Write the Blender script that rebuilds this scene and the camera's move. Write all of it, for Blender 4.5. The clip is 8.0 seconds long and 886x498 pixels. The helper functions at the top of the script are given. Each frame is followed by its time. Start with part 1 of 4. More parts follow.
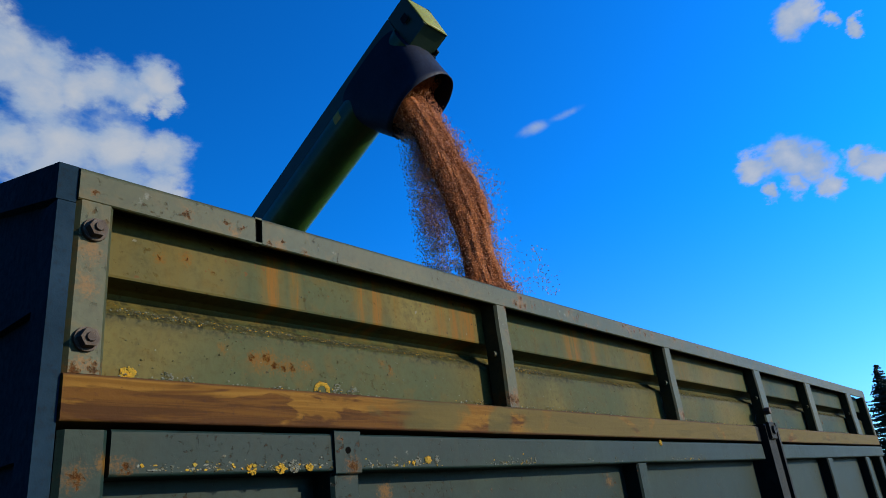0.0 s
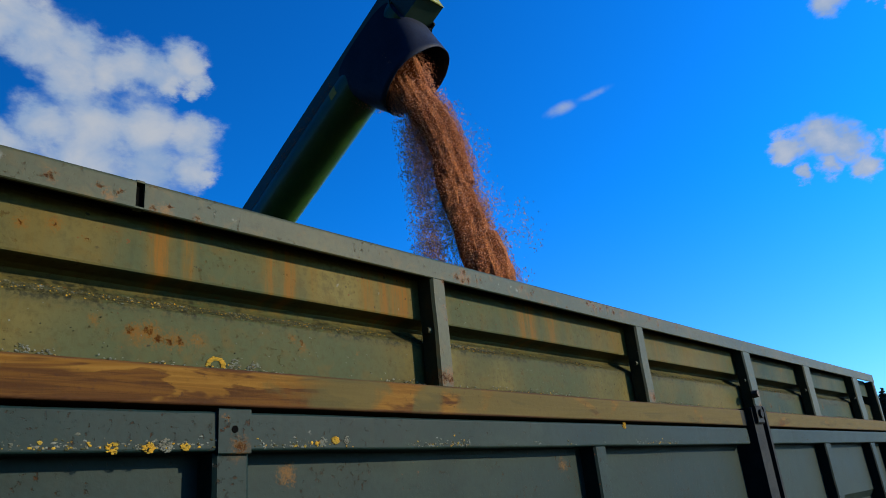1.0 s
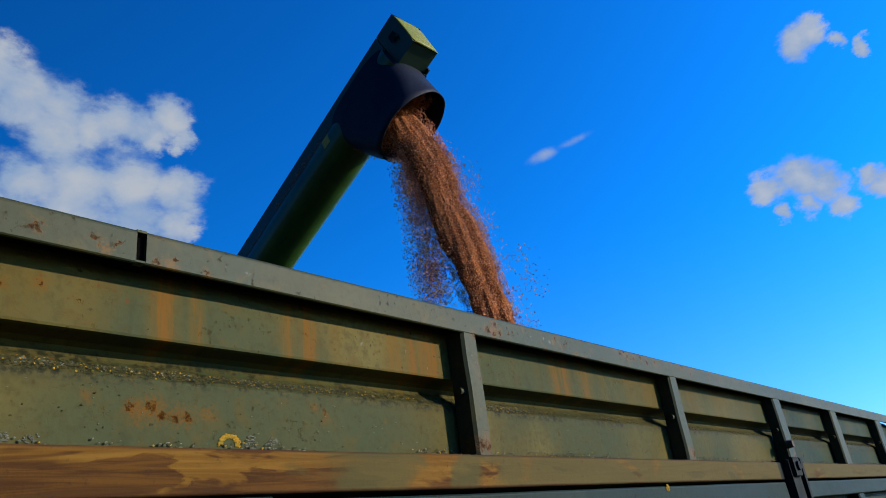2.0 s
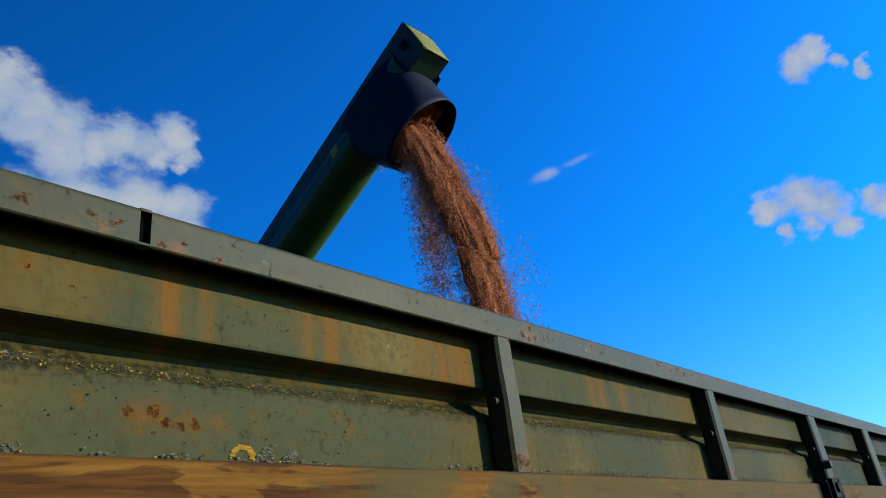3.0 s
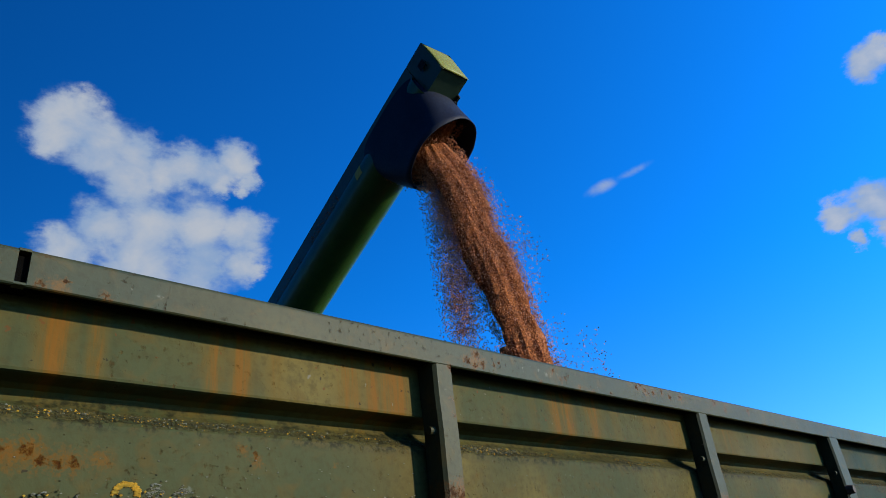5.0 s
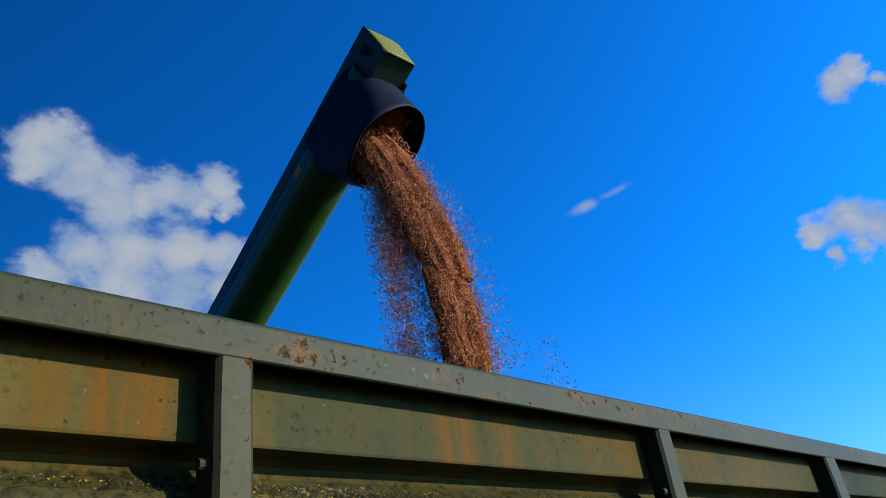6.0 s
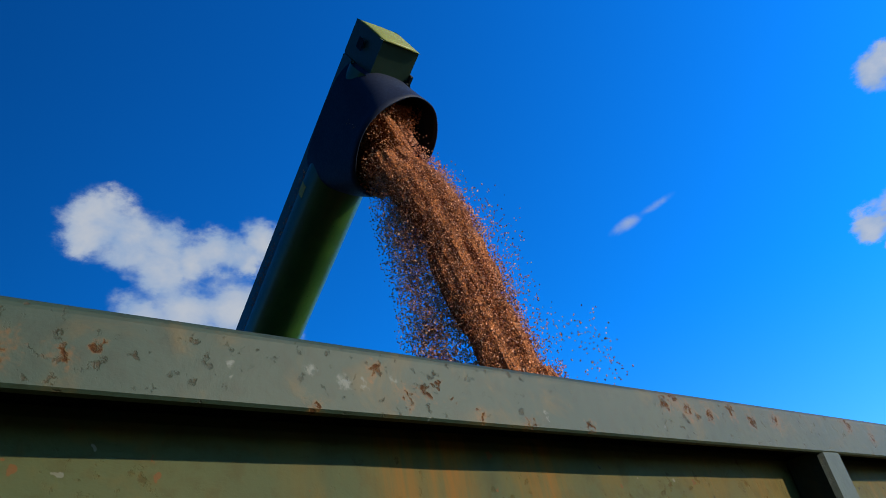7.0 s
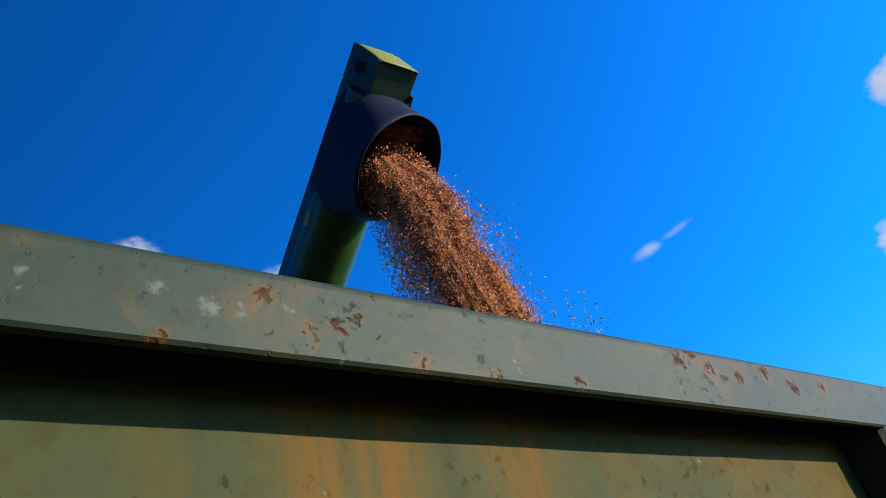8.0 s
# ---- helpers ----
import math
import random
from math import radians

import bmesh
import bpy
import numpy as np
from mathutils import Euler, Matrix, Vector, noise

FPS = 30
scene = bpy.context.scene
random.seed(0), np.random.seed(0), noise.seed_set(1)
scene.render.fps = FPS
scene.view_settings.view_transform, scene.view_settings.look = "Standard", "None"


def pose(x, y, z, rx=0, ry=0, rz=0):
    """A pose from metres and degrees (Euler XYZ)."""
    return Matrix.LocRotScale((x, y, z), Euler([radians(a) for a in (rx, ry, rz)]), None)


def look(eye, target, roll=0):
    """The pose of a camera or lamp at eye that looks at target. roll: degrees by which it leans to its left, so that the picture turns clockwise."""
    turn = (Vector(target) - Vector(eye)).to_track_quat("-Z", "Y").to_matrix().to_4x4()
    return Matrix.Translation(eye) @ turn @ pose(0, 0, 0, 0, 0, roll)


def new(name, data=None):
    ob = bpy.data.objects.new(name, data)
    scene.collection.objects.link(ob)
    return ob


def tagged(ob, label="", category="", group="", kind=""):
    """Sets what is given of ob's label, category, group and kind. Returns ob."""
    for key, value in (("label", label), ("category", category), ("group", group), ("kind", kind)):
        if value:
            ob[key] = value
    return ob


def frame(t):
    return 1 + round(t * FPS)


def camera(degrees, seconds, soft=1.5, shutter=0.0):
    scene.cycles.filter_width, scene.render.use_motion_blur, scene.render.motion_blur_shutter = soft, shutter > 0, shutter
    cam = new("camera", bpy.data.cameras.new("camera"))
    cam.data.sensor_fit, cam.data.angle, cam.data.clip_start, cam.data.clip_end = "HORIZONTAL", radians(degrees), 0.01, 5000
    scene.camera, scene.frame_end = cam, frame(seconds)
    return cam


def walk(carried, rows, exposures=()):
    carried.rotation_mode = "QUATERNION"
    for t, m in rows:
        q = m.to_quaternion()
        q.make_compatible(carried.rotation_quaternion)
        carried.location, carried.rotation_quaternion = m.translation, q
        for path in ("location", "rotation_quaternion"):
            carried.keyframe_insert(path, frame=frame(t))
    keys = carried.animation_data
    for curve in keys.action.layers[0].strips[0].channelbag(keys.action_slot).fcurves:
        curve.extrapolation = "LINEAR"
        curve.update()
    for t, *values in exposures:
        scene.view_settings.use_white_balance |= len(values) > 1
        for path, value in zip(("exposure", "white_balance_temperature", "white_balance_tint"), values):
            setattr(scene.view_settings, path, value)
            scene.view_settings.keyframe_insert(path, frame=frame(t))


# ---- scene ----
cam = camera(64.6, 8.0, 0.9)
PATH = [
    (0, (0.008, -0.803, 1.489), (1.464, 0.36, 2.214), -6.6),
    (0.5, (0.122, -0.866, 1.482), (1.58, 0.283, 2.227), -5.1),
    (1, (0.192, -0.884, 1.48), (1.61, 0.35, 2.163), -5.6),
    (1.5, (0.215, -0.859, 1.492), (1.633, 0.331, 2.25), -4.8),
    (2, (0.232, -0.748, 1.538), (1.648, 0.414, 2.343), -7.7),
    (2.2, (0.243, -0.703, 1.537), (1.668, 0.458, 2.325), -7.0),
    (3.3, (0.329, -0.634, 1.566), (1.71, 0.51, 2.451), -7.7),
    (3.5, (0.372, -0.638, 1.572), (1.742, 0.513, 2.467), -7.9),
    (4, (0.453, -0.649, 1.568), (1.802, 0.553, 2.426), -7.8),
    (4.5, (0.434, -0.704, 1.551), (1.736, 0.528, 2.437), -8.4),
    (5, (0.431, -0.765, 1.554), (1.705, 0.478, 2.467), -6.7),
    (5.2, (0.449, -0.805, 1.529), (1.773, 0.427, 2.383), -5.6),
    (6.3, (0.997, -0.504, 1.675), (2.256, 0.686, 2.674), -10.1),
    (6.5, (1.058, -0.451, 1.696), (2.275, 0.775, 2.705), -11.6),
    (7, (1.247, -0.306, 1.764), (2.423, 0.913, 2.827), -12.3),
    (7.5, (1.357, -0.252, 1.771), (2.398, 1.029, 2.901), -12.4),
    (8, (1.364, -0.227, 1.758), (2.473, 0.967, 2.918), -14.8),
]
walk(cam, [(t, look(eye, target, roll)) for t, eye, target, roll in PATH],
     [(0.0, 0.70), (2.0, 0.64), (3.5, 0.68), (5.0, 0.66), (6.5, 0.58), (7.0, 0.72), (8.0, 1.02)])

# ---- world, sun ----
SUN_AZ, SUN_EL = -59.0, 18.0      # degrees from +x towards +y, and above the horizon


def toward(az, el, r=1.0):
    a, e = radians(az), radians(el)
    return Vector((math.cos(e) * math.cos(a), math.cos(e) * math.sin(a), math.sin(e))) * r


def node(nt, kind, *values, operation="", use_clamp=False, interpolation=""):
    """A shader node; values go to its inputs in order (None leaves one), links where a socket is given."""
    n = nt.nodes.new(kind)
    if operation:
        n.operation = operation
    if use_clamp:
        n.use_clamp = True
    if interpolation:
        n.interpolation_type = interpolation
    for i, v in enumerate(values):
        if v is None:
            continue
        if isinstance(v, bpy.types.NodeSocket):
            nt.links.new(v, n.inputs[i])
        else:
            n.inputs[i].default_value = v
    return n


def math_node(nt, op, *values, clamp=False):
    return node(nt, "ShaderNodeMath", *values, operation=op, use_clamp=clamp).outputs[0]


def mixed(nt, fac, a, b, blend="MIX"):
    n = nt.nodes.new("ShaderNodeMix")
    n.data_type, n.blend_type = "RGBA", blend
    for socket, v in ((n.inputs[0], fac), (n.inputs[6], a), (n.inputs[7], b)):
        if isinstance(v, bpy.types.NodeSocket):
            nt.links.new(v, socket)
        else:
            socket.default_value = (*v, 1) if isinstance(v, tuple) and len(v) == 3 else v
    return n.outputs[2]


def ramp(nt, value, lo, hi, a=0.0, b=1.0):
    n = node(nt, "ShaderNodeMapRange", value, lo, hi, a, b, interpolation="SMOOTHSTEP")
    return n.outputs[0]


def noise_node(nt, vec, scale, detail=4.0, rough=0.6, distort=0.0):
    n = node(nt, "ShaderNodeTexNoise")
    nt.links.new(vec, n.inputs["Vector"])
    n.inputs["Scale"].default_value, n.inputs["Detail"].default_value = scale, detail
    n.inputs["Roughness"].default_value, n.inputs["Distortion"].default_value = rough, distort
    return n.outputs[0]


def scaled(nt, vec, s, shift=(0, 0, 0)):
    n = node(nt, "ShaderNodeMapping", vec)
    n.inputs["Scale"].default_value, n.inputs["Location"].default_value = s, shift
    return n.outputs[0]


def build_world():
    world = bpy.data.worlds.new("sky")
    world.use_nodes = True
    scene.world = world
    nt = world.node_tree
    nt.nodes.clear()
    sky = node(nt, "ShaderNodeTexSky")
    sky.sky_type, sky.sun_disc = "NISHITA", False
    sky.sun_elevation, sky.sun_rotation = radians(SUN_EL), radians(90 - SUN_AZ)
    sky.altitude, sky.air_density, sky.dust_density, sky.ozone_density = 800, 1.0, 1.4, 3.0
    rich = node(nt, "ShaderNodeHueSaturation", 0.5, SKY_SAT, 1.0, 1.0, sky.outputs[0]).outputs[0]
    d = node(nt, "ShaderNodeTexCoord").outputs["Generated"]
    height = ramp(nt, node(nt, "ShaderNodeSeparateXYZ", d).outputs[2], 0.0, 0.42)
    rich = mixed(nt, 1.0, rich, mixed(nt, height, HAZE_TINT, SKY_TINT), "MULTIPLY")
    side = node(nt, "ShaderNodeVectorMath", d, tuple(toward(-25, 10)), operation="DOT_PRODUCT").outputs["Value"]
    glow = node(nt, "ShaderNodeMapRange", side, -0.35, 0.95, 0.32, 1.58).outputs[0]
    rich = node(nt, "ShaderNodeVectorMath", rich, operation="SCALE")
    nt.links.new(glow, rich.inputs["Scale"])
    rich = rich.outputs[0]
    # fair-weather clouds: azimuth, elevation and radius in degrees
    puffs = [(65.5, 33.9, 1.71), (64.5, 32.9, 1.08), (69.6, 33.3, 1.71), (77.3, 35.5, 2.57), (74.7, 34.4, 2.4), (71.9, 34.4, 2.13), (67.4, 33.9, 1.93),
             (63.4, 34.5, 1.87), (61.9, 33.1, 1.03), (71.9, 32.3, 2.14), (66.0, 29.6, 2.41), (62.1, 28.8, 1.99), (69.8, 29.1, 2.72), (73.8, 28.7, 2.29),
             (76.4, 26.7, 1.94), (65.8, 26.5, 3.01), (62.5, 26.6, 1.65), (70.7, 26.4, 2.92), (78.2, 34.7, 1.7), (9.7, 22.7, 1.68), (11.9, 22.4, 1.31),
             (8.0, 21.7, 1.5), (9.7, 20.6, 0.97), (5.3, 21.3, 0.85), (4.5, 20.3, 1.15), (7.3, 19.8, 1.02), (11.7, 20.3, 0.65), (6.3, 31.7, 1.32),
             (5.0, 32.0, 1.08), (3.5, 30.8, 0.64), (2.2, 29.6, 0.56)]
    shake = node(nt, "ShaderNodeTexNoise")
    nt.links.new(scaled(nt, d, (1, 1, 1.6)), shake.inputs["Vector"])
    shake.inputs["Scale"].default_value, shake.inputs["Detail"].default_value, shake.inputs["Roughness"].default_value = 24.0, 5.0, 0.62
    off = node(nt, "ShaderNodeVectorMath", shake.outputs["Color"], (0.5, 0.5, 0.5), operation="SUBTRACT").outputs[0]
    off = node(nt, "ShaderNodeVectorMath", off, (0.050, 0.050, 0.042), operation="MULTIPLY").outputs[0]
    ragged = node(nt, "ShaderNodeVectorMath", d, off, operation="ADD").outputs[0]
    total = None
    for az, el, r in puffs:
        far = node(nt, "ShaderNodeVectorMath", ragged, tuple(toward(az, el)), operation="DISTANCE").outputs["Value"]
        v = node(nt, "ShaderNodeMapRange", far, 0.0, radians(r) * 1.62, 1.0, 0.0).outputs[0]
        total = v if total is None else node(nt, "ShaderNodeMath", total, v, 0.18, operation="SMOOTH_MAX").outputs[0]
    for az, el, az2, el2, r, peak in ((31.6, 29.2, 26.4, 30.25, .84, .40), (29.6, 29.65, 22.6, 30.9, .58, .375)):     # a drawn-out streak
        p, q = toward(az, el), toward(az2, el2)
        along = (q - p) / 2
        across = along.cross((p + q) / 2).normalized() / radians(r)
        off = node(nt, "ShaderNodeVectorMath", d, tuple((p + q) / 2), operation="SUBTRACT").outputs[0]
        u = node(nt, "ShaderNodeVectorMath", off, tuple(along / along.length_squared), operation="DOT_PRODUCT").outputs["Value"]
        v = node(nt, "ShaderNodeVectorMath", off, tuple(across), operation="DOT_PRODUCT").outputs["Value"]
        far = math_node(nt, "ADD", math_node(nt, "MULTIPLY", u, u), math_node(nt, "MULTIPLY", v, v))
        total = math_node(nt, "MAXIMUM", total, node(nt, "ShaderNodeMapRange", far, 0.0, 1.2, peak, 0.0).outputs[0])
    billow = noise_node(nt, scaled(nt, d, (1, 1, 1.25)), 14.0, 8.0, 0.52, 0.3)
    wisp = noise_node(nt, scaled(nt, d, (1, 1, 1.9)), 40.0, 6.0, 0.5, 0.5)
    body = math_node(nt, "ADD", total, math_node(nt, "MULTIPLY", math_node(nt, "SUBTRACT", billow, 0.5), 0.75))
    body = math_node(nt, "ADD", body, math_node(nt, "MULTIPLY", math_node(nt, "SUBTRACT", wisp, 0.5), 0.34))
    cover = ramp(nt, body, 0.20, 0.66)
    shade = ramp(nt, math_node(nt, "ADD", math_node(nt, "MULTIPLY", total, 0.35), billow), 0.50, 0.98)
    white = mixed(nt, shade, CLOUD_EDGE, CLOUD_CORE)
    cover = math_node(nt, "MULTIPLY", cover, ramp(nt, total, 0.20, 0.42))
    air = node(nt, "ShaderNodeBackground", rich, SKY)
    fog = node(nt, "ShaderNodeBackground", white, CLOUD)
    both = node(nt, "ShaderNodeMixShader", math_node(nt, "MULTIPLY", cover, 0.93), air.outputs[0], fog.outputs[0])
    nt.links.new(both.outputs[0], node(nt, "ShaderNodeOutputWorld").inputs[0])


HAZE_TINT = (0.50, 0.98, 1.75)
SKY, SKY_SAT, SKY_TINT = 0.092, 1.2, (0.06, 1.08, 1.95)
CLOUD, CLOUD_EDGE, CLOUD_CORE = 0.375, (0.42, 0.63, 0.98), (0.84, 0.90, 0.98)
build_world()
sun = new("sun", bpy.data.lights.new("sun", "SUN"))
sun.data.energy, sun.data.angle, sun.data.color = 4.7, radians(0.6), (1.0, 0.84, 0.60)
sun.matrix_world = look(toward(SUN_AZ, SUN_EL, 60), (0, 0, 0))

# ---- materials ----


def material(name, rough=0.6, metal=0.0, gloss=0.3):
    m = bpy.data.materials.new(name)
    m.use_nodes = True
    nt = m.node_tree
    b = nt.nodes["Principled BSDF"]
    b.inputs["Roughness"].default_value, b.inputs["Metallic"].default_value = rough, metal
    b.inputs["Specular IOR Level"].default_value = gloss
    return m, nt, b, node(nt, "ShaderNodeTexCoord").outputs["Object"]


def finish(nt, b, color, bump=None, height=0.002, rough=None):
    nt.links.new(color, b.inputs["Base Color"])
    if bump is not None:
        n = node(nt, "ShaderNodeBump", 0.6, height)
        nt.links.new(bump, n.inputs["Height"])
        nt.links.new(n.outputs[0], b.inputs["Normal"])
    if rough is not None:
        nt.links.new(rough, b.inputs["Roughness"])


def blots(nt, pos, spots, grain, cut=0.5, edge=0.62, ragged=0.022):
    """Ragged, speckled stains round the given places: (x, y, z, radius)."""
    shake = node(nt, "ShaderNodeTexNoise")
    nt.links.new(pos, shake.inputs["Vector"])
    shake.inputs["Scale"].default_value, shake.inputs["Detail"].default_value = 170.0, 8.0
    off = node(nt, "ShaderNodeVectorMath", shake.outputs["Color"], (0.5, 0.5, 0.5), operation="SUBTRACT").outputs[0]
    off = node(nt, "ShaderNodeVectorMath", off, (ragged, 0.0, ragged), operation="MULTIPLY").outputs[0]
    here = node(nt, "ShaderNodeVectorMath", pos, off, operation="ADD").outputs[0]
    here = node(nt, "ShaderNodeVectorMath", here, (1.0, 0.0, 1.0), operation="MULTIPLY").outputs[0]
    total = None
    for x, z, r in spots:
        far = node(nt, "ShaderNodeVectorMath", here, (x, 0.0, z), operation="DISTANCE").outputs["Value"]
        v = node(nt, "ShaderNodeMapRange", far, 0.0, r, 1.0, 0.0).outputs[0]
        total = v if total is None else math_node(nt, "MAXIMUM", total, v)
    pits = noise_node(nt, scaled(nt, pos, (1, 1, 1), (4, 1, 9)), 300.0, 5, 0.65)
    rough = math_node(nt, "ADD", math_node(nt, "MULTIPLY", pits, 0.6), math_node(nt, "MULTIPLY", grain, 0.4))
    raw = math_node(nt, "ADD", total, math_node(nt, "MULTIPLY", math_node(nt, "SUBTRACT", rough, 0.5), 3.2))
    raw = math_node(nt, "MULTIPLY", raw, ramp(nt, total, 0.0, 0.25))
    return ramp(nt, raw, cut - 0.02, cut + edge)


def runs(nt, pos, streaks, foot):
    """Rust that has run down from the upper edge: (x, half width, strength), fading below the given height."""
    at = node(nt, "ShaderNodeSeparateXYZ", pos)
    x, z = at.outputs[0], at.outputs[2]
    drift = noise_node(nt, scaled(nt, pos, (9.0, 1.0, 7.0)), 1.0, 4, 0.6)
    x = math_node(nt, "ADD", x, math_node(nt, "MULTIPLY", math_node(nt, "SUBTRACT", drift, 0.5), 0.022))
    total = None
    for c, half, strength in streaks:
        off = math_node(nt, "ABSOLUTE", math_node(nt, "SUBTRACT", x, c))
        v = ramp(nt, off, half * 2.0, half * 0.3, 0.0, strength)
        total = v if total is None else math_node(nt, "MAXIMUM", total, v)
    thread = noise_node(nt, scaled(nt, pos, (120.0, 1.0, 9.0)), 1.0, 5, 0.65, 0.2)
    total = math_node(nt, "MULTIPLY", total, ramp(nt, thread, 0.25, 0.70, 0.45, 1.0))
    return math_node(nt, "MULTIPLY", total, ramp(nt, z, foot - .05, foot + .02, 0.12, 1.0))


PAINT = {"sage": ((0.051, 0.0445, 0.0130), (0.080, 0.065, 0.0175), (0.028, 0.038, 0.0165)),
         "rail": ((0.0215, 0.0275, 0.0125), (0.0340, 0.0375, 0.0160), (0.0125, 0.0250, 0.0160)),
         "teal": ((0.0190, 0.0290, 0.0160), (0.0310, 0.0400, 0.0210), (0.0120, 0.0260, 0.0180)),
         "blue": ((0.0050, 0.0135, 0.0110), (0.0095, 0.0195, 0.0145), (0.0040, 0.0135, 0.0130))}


def trailer_paint(name, tone, streaks=(), foot=1.82, spots=0.5, rust_at=(), halo_at=(), pale_at=(), moss=None, gloss=0.10):
    """Old sprayed paint: soft fading, thin stains, rust specks, streaks and chips."""
    m, nt, b, pos = material(name, 0.7, 0.0, gloss)
    dull, pale, cool = PAINT[tone]
    big = noise_node(nt, pos, 4.0, 4, 0.55, 0.5)
    cloud = noise_node(nt, scaled(nt, pos, (1, 1, 1), (5.3, 0, 2.1)), 2.1, 3, 0.5, 0.3)
    fine = noise_node(nt, pos, 90.0, 5, 0.65)
    mid = noise_node(nt, pos, 24.0, 6, 0.65, 0.6)
    color = mixed(nt, ramp(nt, big, 0.35, 0.68), dull, pale)
    color = mixed(nt, ramp(nt, cloud, 0.44, 0.60, 0.0, 0.9), color, cool)
    color = mixed(nt, ramp(nt, fine, 0.44, 0.70, 0.0, 0.55), color, tuple(.55 * v for v in dull))
    color = mixed(nt, ramp(nt, mid, 0.50, 0.70, 0.0, 0.55), color, (0.058, 0.038, 0.007) if tone != "blue" else tuple(.6 * v for v in dull))
    grime = noise_node(nt, scaled(nt, pos, (30.0, 30.0, 5.0)), 1.0, 5, 0.6, 0.3)
    color = mixed(nt, ramp(nt, grime, 0.55, 0.75, 0.0, 0.30), color, (0.016, 0.018, 0.009))
    if streaks:
        f = runs(nt, pos, streaks, foot)
        color = mixed(nt, math_node(nt, "MULTIPLY", f, 0.70), color, (0.080, 0.048, 0.004))
        color = mixed(nt, ramp(nt, f, 0.40, 1.0, 0.0, 0.85), color, (0.105, 0.041, 0.002))
    specks = noise_node(nt, scaled(nt, pos, (1, 1, 1), (3.1, 0.4, 1.7)), 120.0, 5, 0.6, 0.1)
    hole = noise_node(nt, scaled(nt, pos, (1, 1, 1), (7.1, 2.4, 5.7)), 9.0, 3, 0.5)
    rust = math_node(nt, "MULTIPLY", ramp(nt, specks, 0.58, 0.70), ramp(nt, hole, 0.42, 0.58))
    rust = math_node(nt, "MULTIPLY", rust, spots)
    if halo_at:
        color = mixed(nt, math_node(nt, "MULTIPLY", blots(nt, pos, halo_at, mid, 0.30, 0.8, .02), 0.8), color, (0.085, 0.038, 0.003))
    if rust_at:
        halo = blots(nt, pos, [(x, z, r * 2.0) for x, z, r in rust_at], mid, 0.30, 0.9)
        color = mixed(nt, math_node(nt, "MULTIPLY", halo, 0.9), color, (0.082, 0.034, 0.003))
        rust = math_node(nt, "MAXIMUM", rust, blots(nt, pos, rust_at, specks, 0.34, 0.75))
    color = mixed(nt, rust, color, mixed(nt, ramp(nt, fine, 0.3, 0.7), (0.048, 0.016, 0.002), (0.014, 0.006, 0.002)))
    if moss:
        z0, z1 = moss
        z = node(nt, "ShaderNodeSeparateXYZ", pos).outputs[2]
        band = math_node(nt, "MULTIPLY", ramp(nt, z, z0 - .008, z0 + .006), ramp(nt, z, z1 + .008, z1 - .004))
        grow = noise_node(nt, scaled(nt, pos, (1, 1, 1), (1, 5, 2)), 60.0, 6, 0.7, 0.5)
        thick = noise_node(nt, scaled(nt, pos, (5, 1, 5)), 1.0, 3, 0.5)
        grow = math_node(nt, "ADD", grow, ramp(nt, thick, 0.3, 0.7, -0.10, 0.10))
        color = mixed(nt, math_node(nt, "MULTIPLY", band, ramp(nt, grow, 0.38, 0.56)), color, mixed(nt, ramp(nt, fine, .40, .62), (0.010, 0.011, 0.005), (0.046, 0.040, 0.013)))
    if pale_at:
        color = mixed(nt, math_node(nt, "MULTIPLY", blots(nt, pos, pale_at, fine, 0.38, 0.7, .014), 0.75), color, (0.085, 0.092, 0.078))
    shake = node(nt, "ShaderNodeTexNoise", pos)
    shake.inputs["Scale"].default_value = 160.0
    jitter = node(nt, "ShaderNodeVectorMath", shake.outputs["Color"], (0.010, 0.010, 0.010), operation="MULTIPLY").outputs[0]
    here = node(nt, "ShaderNodeVectorMath", pos, jitter, operation="ADD").outputs[0]
    pock = node(nt, "ShaderNodeTexVoronoi", here)
    pock.inputs["Scale"].default_value = 62.0
    pick = node(nt, "ShaderNodeSeparateColor", pock.outputs["Color"])
    size = ramp(nt, pick.outputs[2], 0.0, 1.0, 0.03, 0.14)
    pit = math_node(nt, "MULTIPLY", ramp(nt, math_node(nt, "SUBTRACT", pock.outputs["Distance"], size), 0.03, 0.0), ramp(nt, pick.outputs[1], 0.70, 0.74))
    kind = mixed(nt, ramp(nt, pick.outputs[0], 0.86, 0.89), mixed(nt, ramp(nt, pick.outputs[0], 0.34, 0.36), (0.012, 0.010, 0.007), (0.070, 0.026, 0.007)), (0.095, 0.095, 0.080))
    color = mixed(nt, math_node(nt, "MULTIPLY", pit, 0.8), color, kind)
    bump = math_node(nt, "ADD", math_node(nt, "MULTIPLY", fine, 0.25), math_node(nt, "ADD", math_node(nt, "MULTIPLY", rust, -0.7), math_node(nt, "MULTIPLY", mid, 0.6)))
    finish(nt, b, color, bump, 0.0018, ramp(nt, rust, 0.0, 1.0, 0.58, 0.95))
    return m


